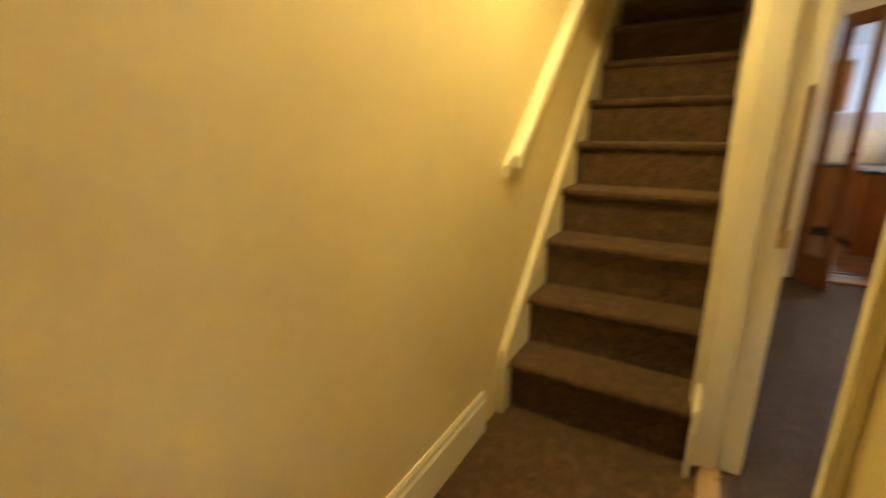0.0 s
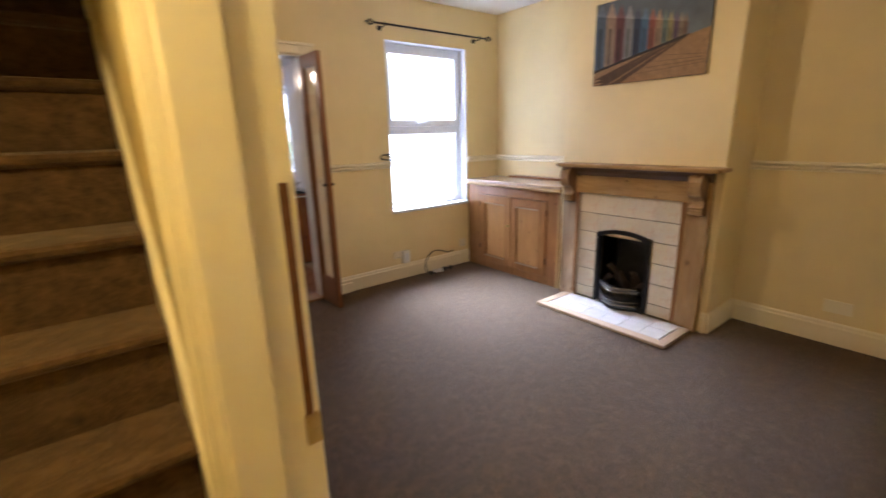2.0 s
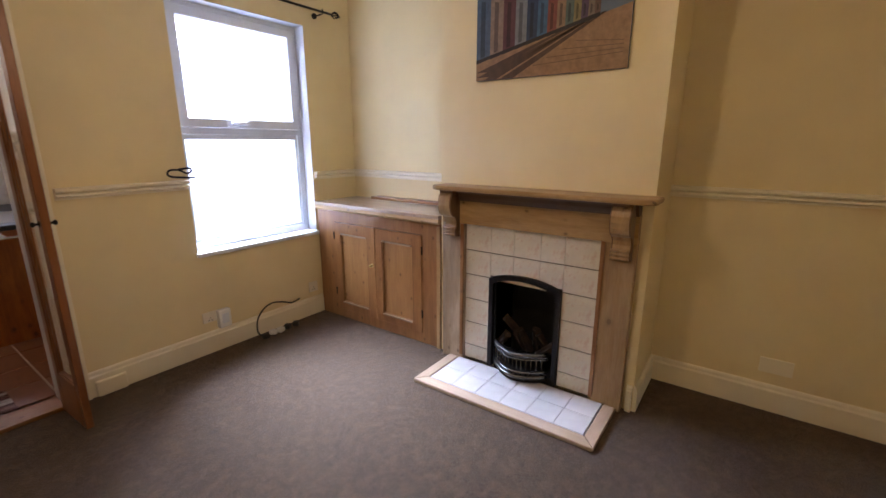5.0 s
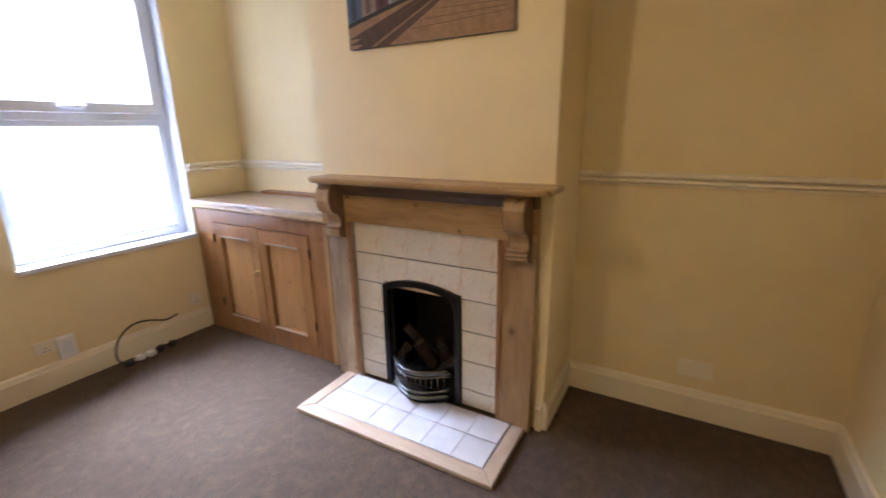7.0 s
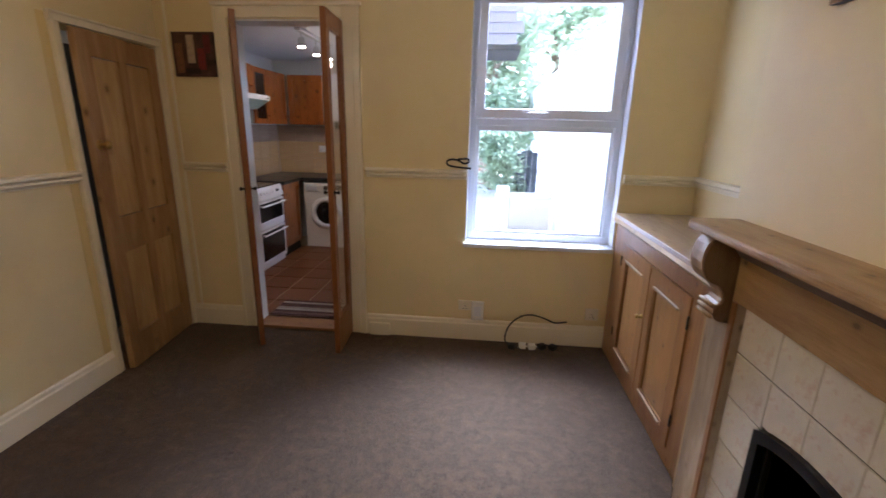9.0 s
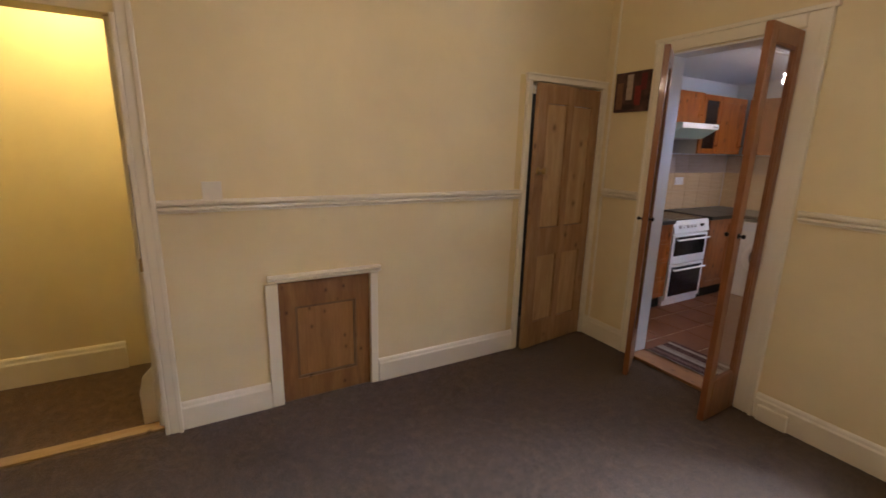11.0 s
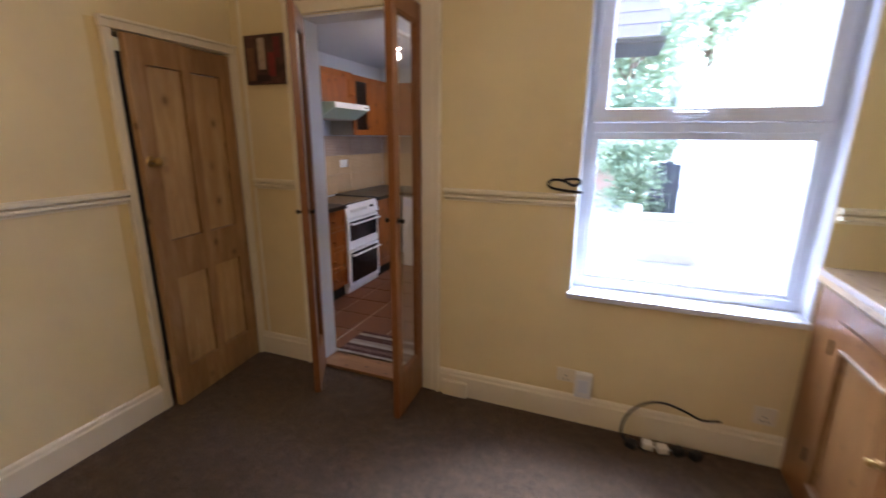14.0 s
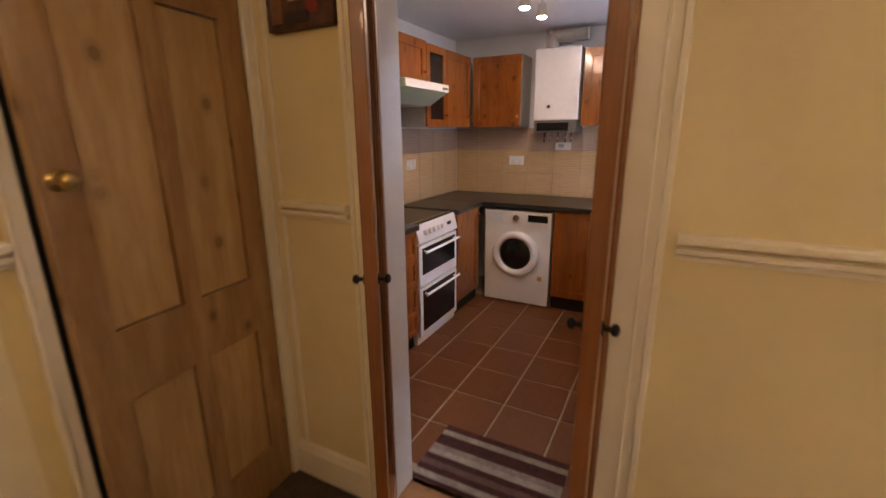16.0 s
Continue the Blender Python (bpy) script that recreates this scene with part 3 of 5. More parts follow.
rp = thing("pendant_lamp", (ROOM_LAMP[0], ROOM_LAMP[1], CZ), "plain pendant lamp hanging in the dining room", "lamp")
bm = bmesh.new()
cyl(bm, (*ROOM_LAMP[:2], CZ), (*ROOM_LAMP[:2], CZ - 0.03), 0.045)
cyl(bm, (*ROOM_LAMP[:2], CZ - 0.03), (*ROOM_LAMP[:2], ROOM_LAMP[2] + 0.13), 0.004, n=8)
cyl(bm, (*ROOM_LAMP[:2], ROOM_LAMP[2] + 0.14), (*ROOM_LAMP[:2], ROOM_LAMP[2] + 0.085), 0.016, 0.02)
part("fitting", bm, M_WHITE, rp)

# ---- doors ----
def frame_bm(x0, x1, z0, z1, y0, y1, w):
    return grid_bm([x0, x0 + w, x1 - w, x1], [z0, z0 + w, z1 - w, z1], [(x0 + w, x1 - w, z0 + w, z1 - w)], y0, y1, lambda u, n, v: (u, n, v))


def panel_door(parent, w, h, t, m, mat, panels, name="door", label="", rec=0.012, mat_panel=None, bead=0.012, gap=0.0, mat_bead=None):
    """A framed door in its own plane: x along, front at y = 0, z up; panels set back, with a bead round each."""
    us = sorted({0.0, w, *[p[0] for p in panels], *[p[1] for p in panels]})
    vs = sorted({0.0, h, *[p[2] for p in panels], *[p[3] for p in panels]})
    bm = grid_bm(us, vs, panels, 0.0, t, lambda u, n, v: (u, n, v))
    ob = part(name, bm, mat, parent, label, m=m)
    for p in panels:
        part("panel", boxes((p[0] + gap, p[1] - gap, rec, t - 0.004, p[2] + gap, p[3] - gap)), mat_panel or mat, ob, m=m)
        if bead:
            part("bead", frame_bm(p[0], p[1], p[2], p[3], rec * 0.3, rec + 0.001, bead), mat_bead or mat, ob, m=m)
    return ob


def knob(parent, m, mat, r=0.016, out=0.035, name="knob", label=""):
    bm = bmesh.new()
    cyl(bm, (0, 0, 0), (0, -out, 0), r * 0.45, n=10)
    ball(bm, (0, -out, 0), r, 12, (1, 0.75, 1))
    cyl(bm, (0, 0.0, 0), (0, -0.004, 0), r * 1.15, n=14)
    return part(name, bm, mat, parent, label, smooth=True, m=m)


# tall cupboard door, ajar: hinged at the corner, front faces the room
ang = math.degrees(math.atan2(0.07, 0.65))
DW, DH = 0.655, 1.925
MD = pose(0.012, 4.945, 0.012, 0, 0, 90 + ang) @ pose(-DW, 0, 0)
td = thing("pine_door", (0.05, 4.62, 0), "stripped pine four-panel door standing slightly ajar", "door")
leaf = panel_door(td, DW, DH, 0.035, MD, M_DOOR_V, [(0.09, 0.30, 0.93, 1.80), (0.36, 0.57, 0.93, 1.80), (0.09, 0.30, 0.20, 0.72), (0.36, 0.57, 0.20, 0.72)], "leaf", mat_panel=M_DPANEL_V, bead=0, rec=0.012, gap=0.005)
knob(leaf, MD @ pose(0.038, 0, 1.345), M_BRASS, 0.024, 0.05, "knob", "worn brass door knob")
# near-black sheets put the cupboard's inner shade into the colour
structure("cupboard_dark_backing", boxes((-0.50, -0.49, 4.2, 5.0, 0, 1.95), (-0.49, -0.13, 4.2, 4.21, 0, 1.95)), M_DARK, "near-black backing with the shade of the under-stairs cupboard in its colour", "cupboard")

# hatch under the stairs
hd = thing("cupboard_hatch", (0.0, 2.84, 0), "low varnished pine hatch door under the stairs", "hatch")
# darker bead puts the shade of the panel edge into its colour
hl = panel_door(hd, 0.53, 0.735, 0.03, pose(-0.004, 2.578, 0.004, 0, 0, 90), M_HATCH_V, [(0.085, 0.445, 0.13, 0.585)], "leaf", mat_panel=M_HPANEL_V, rec=0.016, bead=0.014, mat_bead=M_SHADED_V)
bm = bmesh.new()
run(bm, rail_profile(0.04, 0.045), "x+", 0.0, 2.525, 3.175, 0.768)
part("cap_moulding", bm, M_TRIM, hd, "cream moulded cap")
part("side_trim", boxes((0.0, 0.02, 2.508, 2.574, 0, 0.745)), M_TRIM, hd, "cream side trim", 0.004)
part("side_trim", boxes((0.0, 0.018, 3.112, 3.16, 0, 0.745)), M_TRIM, hd, "cream side trim", 0.004)


# glazed leaves of the kitchen doorway
def glazed_leaf(label, hinge, free):
    h, f = Vector(hinge), Vector(free)
    w = (f - h).length
    m = Matrix.Translation(h) @ Matrix.Rotation(math.atan2(f.y - h.y, f.x - h.x), 4, "Z")
    t, H, s = 0.034, 2.1, 0.058
    ob = thing("glazed_door", ((h.x + f.x) / 2, (h.y + f.y) / 2, 0.012), label, "door", "kitchen doorway leaves")
    bm = bmesh.new()
    for b in ((0, s, 0, H), (w - s, w, 0, H), (s, w - s, 0, 0.235), (s, w - s, H - 0.085, H)):
        box(bm, b[0], b[1], -t / 2, t / 2, b[2] + 0.012, b[3] + 0.012)
    part("frame", bm, M_LEAF_V, ob, bevel=0.003, m=m)
    bm = boxes((s, w - s, -0.003, 0.003, 0.247, H - 0.073))
    g = part("pane", bm, M_GLASS, ob, "clear glass pane", m=m)
    g.visible_shadow = False
    bd = bmesh.new()
    for y0, y1 in ((-0.012, -0.004), (0.004, 0.012)):
        for b in ((s, s + 0.012, 0.247, H - 0.073), (w - s - 0.012, w - s, 0.247, H - 0.073), (s + 0.012, w - s - 0.012, 0.247, 0.259), (s + 0.012, w - s - 0.012, H - 0.085, H - 0.073)):
            box(bd, b[0], b[1], y0, y1, b[2], b[3])
    part("glazing_bead", bd, M_LEAF_V, ob, m=m)
    for sd in (-1, 1):
        mk = m @ Matrix.Translation((w - 0.03, sd * t / 2, 1.09)) @ Matrix.Rotation(math.pi if sd > 0 else 0, 4, "Z")
        knob(ob, mk, M_BLACK, 0.013, 0.024, "door_knob", "small dark knob")
    return ob


glazed_leaf("narrow glazed wooden door leaf folded open beside the corner", (0.535, 4.972, 0), (0.708, 4.68, 0))
glazed_leaf("narrow glazed wooden door leaf folded open towards the window", (1.24, 4.972, 0), (1.254, 4.634, 0))

# ---- window ----
WX0, WX1, WZ0, WZ1 = 2.065, 3.06, 0.70, 2.333
win = thing("window_1", ((WX0 + WX1) / 2, 5.13, WZ0), "white plastic window with a top-hung upper light", "window", kind="structure")


FY0, FY1 = 5.105, 5.17
part("window_frame", frame_bm(WX0, WX1, WZ0 + 0.03, WZ1, FY0, FY1, 0.05), M_UPVC, win, bevel=0.004)
part("transom", boxes((WX0 + 0.045, WX1 - 0.045, FY0, FY1, 1.51, 1.555)), M_UPVC, win, bevel=0.004)
sash = part("sash", frame_bm(WX0 + 0.034, WX1 - 0.034, 1.556, WZ1 - 0.034, FY0 - 0.022, FY1 - 0.02, 0.062), M_UPVC, win, "opening top light", bevel=0.006)
g = part("pane", boxes((WX0 + 0.09, WX1 - 0.09, 5.135, 5.141, 1.61, WZ1 - 0.09)), M_GLASS, sash)
g.visible_shadow = False
hm = bmesh.new()
box(hm, 2.50, 2.56, FY0 - 0.045, FY0 - 0.02, 1.575, 1.60)
box(hm, 2.44, 2.57, FY0 - 0.058, FY0 - 0.042, 1.583, 1.598)
part("handle", hm, M_UPVC, sash, "white window handle", 0.004)
part("glazing_bead", frame_bm(WX0 + 0.034, WX1 - 0.034, WZ0 + 0.064, 1.512, FY0 + 0.012, FY1 - 0.02, 0.034), M_UPVC, win, bevel=0.003)
g = part("pane", boxes((WX0 + 0.05, WX1 - 0.05, 5.135, 5.141, WZ0 + 0.08, 1.50)), M_GLASS, win)
g.visible_shadow = False
structure("window_sill", boxes((WX0 - 0.012, WX1, NY - 0.035, NY, WZ0, WZ0 + 0.03), (WX0, WX1, NY, FY1, WZ0, WZ0 + 0.03)), M_UPVC, "white painted window sill", "window sill", bevel=0.006)
structure("window_reveal", boxes((WX0 - 0.0, WX0 + 0.004, NY + 0.001, FY0, WZ0 + 0.03, WZ1), (WX1 - 0.004, WX1, NY + 0.001, FY0, WZ0 + 0.03, WZ1), (WX0 + 0.004, WX1 - 0.004, NY + 0.001, FY0, WZ1 - 0.004, WZ1)), M_KWALL, "white painted window reveal", "window reveal")

# curtain pole
rod = thing("curtain_pole", (2.6, 4.91, 2.44), "black iron curtain pole with cage finials", "curtain pole")
bm = bmesh.new()
cyl(bm, (1.93, 4.91, 2.44), (3.26, 4.91, 2.44), 0.009, n=10)
part("pole", bm, M_BLACK, rod, smooth=True)
for x, s in ((1.93, -1), (3.26, 1)):
    bm = bmesh.new()
    for k in range(6):
        a = k * math.pi / 3
        tube(bm, [(x + s * (0.01 + 0.075 * u), 4.91 + 0.026 * math.sin(math.pi * u) * math.cos(a + 2 * u), 2.44 + 0.026 * math.sin(math.pi * u) * math.sin(a + 2 * u)) for u in (0, 0.2, 0.4, 0.6, 0.8, 1)], 0.0035, 6)
    ball(bm, (x + s * 0.088, 4.91, 2.44), 0.009, 8)
    part("finial", bm, M_BLACK, rod)
for x in (2.02, 3.17):
    bm = bmesh.new()
    cyl(bm, (x, 4.915, 2.42), (x, NY, 2.42), 0.006, n=8)
    cyl(bm, (x, 4.992, 2.42), (x, NY, 2.42), 0.022, n=14)
    tube(bm, [(x, 4.915, 2.42), (x, 4.895, 2.422), (x, 4.893, 2.44), (x, 4.897, 2.455)], 0.005, 6)
    part("bracket", bm, M_BLACK, rod)

# tie-back on the rail end
tb = thing("tieback_hook", (2.03, 4.94, 1.225), "black curtain tie-back hook lying on the dado rail", "tie-back hook")
bm = bmesh.new()
tube(bm, smoothed([(2.09, 4.955, 1.236), (2.00, 4.955, 1.243), (1.945, 4.955, 1.252), (1.93, 4.955, 1.272), (1.95, 4.955, 1.29), (2.0, 4.955, 1.288), (2.04, 4.955, 1.268), (2.065, 4.955, 1.272), (2.075, 4.955, 1.285), (2.06, 4.955, 1.298), (2.0, 4.955, 1.293)]), 0.0065, 8)
part("hook", bm, M_BLACK, tb, smooth=True)

# ---- chimney piece ----
fp = thing("fireplace", (3.0, 3.03, 0), "stripped pine fireplace surround with tiled slips", "fireplace")
FX = 3.03
bm = bmesh.new()
prism(bm, [(2.868, 2.40), (2.905, 2.345), (BX, 2.345), (BX, 3.645), (2.905, 3.645), (2.868, 3.59)], 2, 1.174, 1.202)
part("mantel_shelf", bm, M_PINE_H, fp, "worn pine mantel shelf", 0.009)
bm = bmesh.new()
prism(bm, [(3.008, 1.10), (2.998, 1.112), (2.985, 1.13), (2.98, 1.15), (2.962, 1.174), (3.06, 1.174), (3.06, 1.10)], 1, 2.44, 3.638)
# the shadow under the shelf is in this darker pine
part("cornice", bm, M_SHADED_H, fp, "moulding under the shelf with the shelf's shadow in its colour")
part("frieze", boxes((3.012, 3.062, 2.437, 3.64, 0.955, 1.10)), M_PINE_H, fp)
for y0, y1 in ((3.472, 3.64), (2.437, 2.612)):
    leg = part("pilaster", boxes((3.012, BX - 0.002, y0, y1, 0.0, 0.955)), M_PINE_V if y0 < 3 else M_SCUFF_V, fp, "" if y0 < 3 else "pale scuffed pilaster", bevel=0.004)
    part("edge_strip", boxes((3.004, 3.012, y1 - 0.022 if y0 < 3 else y0, y1 if y0 < 3 else y0 + 0.022, 0.045, 0.955)), M_CAB_V, leg)
for y0, y1 in ((3.505, 3.60), (2.455, 2.555)):
    bm = bmesh.new()
    pts = [(3.012, 0.868)]
    pts += [(2.988 - 0.030 * math.cos(a), 0.905 - 0.034 * math.sin(a)) for a in (1.3, 0.8, 0.3, -0.3, -0.8, -1.3)]
    pts += [(2.985, 0.952), (2.978, 0.975), (2.962, 0.998)]
    pts += [(2.945 - 0.045 * math.cos(a), 1.085 - 0.078 * math.sin(a)) for a in (1.3, 0.9, 0.5, 0.1, -0.3, -0.7, -1.1)]
    pts += [(2.915, 1.174), (3.012, 1.174)]
    prism(bm, pts, 1, y0, y1)
    # darker pine for the sides carries the shelf's shade
    cb = part("corbel", bm, M_SHADED_V, fp, "carved scroll corbel", 0.003)
    bm = bmesh.new()
    front = [(x - 0.004, z) for x, z in pts[1:-2]]
    prism(bm, front + [(x + 0.012, z) for x, z in reversed(front)], 1, y0 + 0.007, y1 - 0.007)
    # lighter pine stands for the lit front
    part("face_strip", bm, M_PINE_V, cb, "face strip in lighter pine, as if lit")
    for z in (0.888, 0.908, 0.928):
        bm = bmesh.new()
        cyl(bm, (2.954, y0 + 0.004, z), (2.954, y1 - 0.004, z), 0.0075, n=10)
        part("reed", bm, M_PINE_V, cb, smooth=True)

# iron fire
fire = thing("fire_insert", (3.0, 3.05, 0.022), "black cast-iron arched fire insert with a bright grate", "fire")
OY0, OY1 = 2.815, 3.285
def arch(y0, y1, zs, zt, n=10):
    pts = [(y0, 0.024), (y0, zs)]
    for k in range(1, n):
        u = k / n
        pts.append((y0 + (y1 - y0) * u, zs + (zt - zs) * math.sin(math.pi * u) ** 0.7))
    return pts + [(y1, zs), (y1, 0.024)]
bm = bmesh.new()
outer, inner = arch(OY0, OY1, 0.625, 0.672), arch(OY0 + 0.03, OY1 - 0.03, 0.595, 0.640)
for a, b in zip(range(len(outer) - 1), range(1, len(outer))):
    q = [outer[a], outer[b], inner[b], inner[a]]
    f = [bm.verts.new((3.018, *p)) for p in q]
    r = [bm.verts.new((3.06, *p)) for p in q]
    bm.faces.new(f)
    for i in range(4):
        j = (i + 1) % 4
        bm.faces.new((f[i], r[i], r[j], f[j]))
part("arch_frame", bm, M_BLACK, fire)
bm = bmesh.new()
box(bm, 3.05, 3.35, OY0 + 0.02, OY0 + 0.035, 0.045, 0.598)
box(bm, 3.05, 3.35, OY1 - 0.035, OY1 - 0.02, 0.045, 0.598)
box(bm, 3.30, 3.32, OY0 + 0.036, OY1 - 0.036, 0.0, 0.598)
box(bm, 3.05, 3.30, OY0 + 0.036, OY1 - 0.036, 0.0, 0.05)
part("fire_back", bm, M_SOOT, fire)
bm = bmesh.new()
for z, r in ((0.215, 0.012), (0.185, 0.006), (0.10, 0.008), (0.07, 0.012)):
    tube(bm, [(3.02 - 0.105 * math.sin(math.pi * u), 2.87 + 0.36 * u, z) for u in [k / 14 for k in range(15)]], r, 8)
for k in range(1, 14):
    u = k / 14
    x, y = 3.02 - 0.105 * math.sin(math.pi * u), 2.87 + 0.36 * u
    tube(bm, [(x, y, 0.07), (x, y, 0.19)], 0.004, 6)
part("grate", bm, M_GRATE, fire, "polished curved grate front", smooth=True)
bm = bmesh.new()
prism(bm, [(3.02 - 0.10 * math.sin(math.pi * k / 14), 2.87 + 0.36 * k / 14) for k in range(15)], 2, 0.176, 0.20)
part("hob_band", bm, M_GRATE, fire)
bm = bmesh.new()
prism(bm, [(3.03 - 0.09 * math.sin(math.pi * k / 14), 2.88 + 0.34 * k / 14) for k in range(15)], 2, 0.023, 0.062)
part("ash_tray", bm, M_BLACK, fire)
random.seed(4)
for k in range(7):
    bm = bmesh.new()
    c = Vector((3.08 + 0.05 * (k % 3), 2.90 + 0.05 * k, 0.21 + 0.03 * (k % 2)))
    v = Vector((random.uniform(-0.04, 0.06), random.uniform(-0.08, 0.08), random.uniform(0.03, 0.11)))
    cyl(bm, c - v, c + v, 0.032, 0.026, 9)
    for vv in bm.verts:
        vv.co += Vector((random.uniform(-1, 1), random.uniform(-1, 1), random.uniform(-1, 1))) * 0.006
    part("log", bm, M_LOG, fire, "scorched ceramic log")

# hearth
hearth = thing("hearth", (2.8, 3.01, 0), "tiled hearth edged with a pale wooden border", "hearth")
part("bed", boxes((2.68, 3.015, 2.53, 3.50, 0.0, 0.014)), M_HGROUT, hearth)
M_EDGE_H = pine("pale_bare_wood_along", (0.38, 0.26, 0.165), (0.58, 0.45, 0.32), 1, 0.55, knots=False, coat=0.0)
M_EDGE_X = pine("pale_bare_wood_across", (0.38, 0.26, 0.165), (0.58, 0.45, 0.32), 0, 0.55, knots=False, coat=0.0)
for pts, mt in (([(2.6, 2.458), (2.675, 2.525), (2.675, 3.503), (2.6, 3.57)], M_EDGE_H), ([(2.6, 3.572), (2.677, 3.505), (3.008, 3.505), (3.008, 3.572)], M_EDGE_X), ([(2.6, 2.456), (2.677, 2.523), (3.008, 2.523), (3.008, 2.456)], M_EDGE_X)):
    bm = bmesh.new()
    prism(bm, pts, 2, 0.0, 0.025)
    part("border", bm, mt, hearth, bevel=0.005)

# ---- alcove cupboard ----
cab = thing("alcove_cabinet", (3.3, 4.35, 0), "varnished pine two-door cupboard built into the alcove", "cabinet")
# glare on the top is partly in its pale colour
part("top", boxes((3.04, 3.525, 3.70, 4.985, 0.953, 0.978)), M_TOP_H, cab, "scuffed pine cupboard top, paled for window glare", 0.004)
bm = bmesh.new()
prism(bm, [(3.05, 0.915), (3.04, 0.93), (3.045, 0.953), (3.09, 0.953), (3.09, 0.915)], 1, 3.70, 4.985)
part("edge_moulding", bm, M_PINE_H, cab, "paler edge moulding")
part("shelf_lip", boxes((3.44, 3.525, 3.72, 4.72, 0.978, 1.0)), M_CAB_H, cab, bevel=0.003)
part("face_frame", wall_bm("y", 3.068, 3.09, 3.70, 4.985, 0.0, 0.915, [(3.87, 4.78, 0.075, 0.825)]), M_CAB_V, cab)
# near-black backing, so the door gaps read as shade
part("carcass", boxes((3.09, 3.11, 3.70, 4.985, 0.0, 0.915)), M_DARK, cab)
for y1, nm in ((4.778, 0), (4.318, 1)):
    wd = 0.452
    # brown bead stands for the shadow round each recessed panel
    dr = panel_door(cab, wd, 0.742, 0.02, pose(3.062, y1, 0.079, 0, 0, -90), M_CAB_V, [(0.065, wd - 0.075, 0.06, 0.655)], "door", mat_panel=M_PANEL_V, rec=0.014, mat_bead=M_HATCH_V)
    for z in (0.725, 0.138):
        # pale strips: wear, with the highlight coloured in
        part("panel_moulding", boxes((3.050, 3.0615, y1 - wd + 0.09, y1 - 0.075, z, z + 0.011)), M_TOP_H, dr, "worn panel moulding with a highlight in its pale colour")
    if nm == 0:
        knob(dr, pose(3.062, y1 - wd + 0.028, 0.52, 0, 0, -90), M_BRASS, 0.013, 0.026)
    for z in (0.20, 0.68):
        part("hinge", boxes((3.056, 3.0615, (y1 + 0.002 if nm == 0 else y1 - wd - 0.012), (y1 + 0.012 if nm == 0 else y1 - wd - 0.002), z, z + 0.06)), M_BLACK, dr)
bm = bmesh.new()
box(bm, 3.052, 3.068, 3.694, 3.722, 0.0, 0.9)
part("end_strip", bm, M_PINE_V, cab)

# ---- pictures ----
pc = thing("beach_picture", (3.05, 3.0, 1.808), "canvas print of coloured beach huts along a boardwalk", "picture")
PY0, PY1, PZ0, PZ1 = 2.574, 3.422, 1.808, 2.40
part("canvas", boxes((3.046, BX, PY0, PY1, PZ0, PZ1)), plain("dusk_sky_print", (0.10, 0.13, 0.16), 0.6, var=0.25, scale=6), pc, bevel=0.002)


def flat(parent, name, pts, x, mat, label=""):
    """A printed patch: outline in (across, up) shares of the picture."""
    bm = bmesh.new()
    vs = [bm.verts.new((x, PY1 - u * (PY1 - PY0), PZ0 + v * (PZ1 - PZ0))) for u, v in pts]
    bm.faces.new(vs)
    return part(name, bm, mat, parent, label)


def ink(c):
    return plain("print_ink", c, 0.6, var=0.22, scale=30)


flat(pc, "printed_boardwalk", [(0, 0), (1, 0), (1, 0.49), (0.78, 0.42), (0, 0.16)], 3.0445, ink((0.27, 0.155, 0.07)))
for u0, u1, v0, v1 in ((0.0, 0.86, 0.03, 0.45), (0.0, 0.80, 0.075, 0.44), (0.05, 0.82, 0.0, 0.44), (0.18, 0.86, 0.0, 0.45)):
    flat(pc, "printed_shadow", [(u0, v0), (u0 + 0.10, v0), (u1, v1), (u1 - 0.02, v1)], 3.044, ink((0.075, 0.04, 0.02)))
for k in range(4):
    flat(pc, "printed_plank_line", [(0.42 + 0.09 * k, 0.09 + 0.055 * k), (0.97, 0.125 + 0.03 * k), (0.97, 0.13 + 0.03 * k), (0.42 + 0.09 * k, 0.095 + 0.055 * k)], 3.044, ink((0.12, 0.065, 0.03)))
HUES = [(0.10, 0.16, 0.24), (0.38, 0.27, 0.19), (0.15, 0.05, 0.06), (0.28, 0.30, 0.31), (0.03, 0.06, 0.13), (0.07, 0.18, 0.31), (0.32, 0.09, 0.06), (0.40, 0.26, 0.15), (0.13, 0.20, 0.17), (0.33, 0.28, 0.12), (0.12, 0.07, 0.14), (0.28, 0.22, 0.16), (0.20, 0.12, 0.08)]
u = 0.0
for k, c in enumerate(HUES):
    c = tuple(0.62 * v for v in c)
    w = 0.105 * 0.91 ** k
    b0, b1 = 0.19 + 0.32 * u, 0.19 + 0.32 * (u + w)
    t0, t1 = 0.86 - 0.34 * u, 0.86 - 0.34 * (u + w)
    flat(pc, "printed_hut", [(u, b0), (u + w, b1), (u + w, t1), (u, t0)], 3.0443, ink(c))
    flat(pc, "printed_gable", [(u, t0), (u + w, t1), (u + w * 0.5, min(0.995, t0 + 0.17 - 0.1 * u))], 3.0441, ink(tuple(min(1, v * 1.3 + 0.05) for v in c)))
    flat(pc, "printed_door", [(u + w * 0.3, b0 + 0.02), (u + w * 0.62, b0 + 0.03), (u + w * 0.62, t0 - 0.16 + 0.1 * u), (u + w * 0.3, t0 - 0.15 + 0.1 * u)], 3.0440, ink(tuple(v * 0.45 for v in c)))
    flat(pc, "printed_step", [(u, b0 - 0.035), (u + w, b1 - 0.03), (u + w, b1), (u, b0)], 3.0439, ink((0.02, 0.015, 0.012)))
    u += w

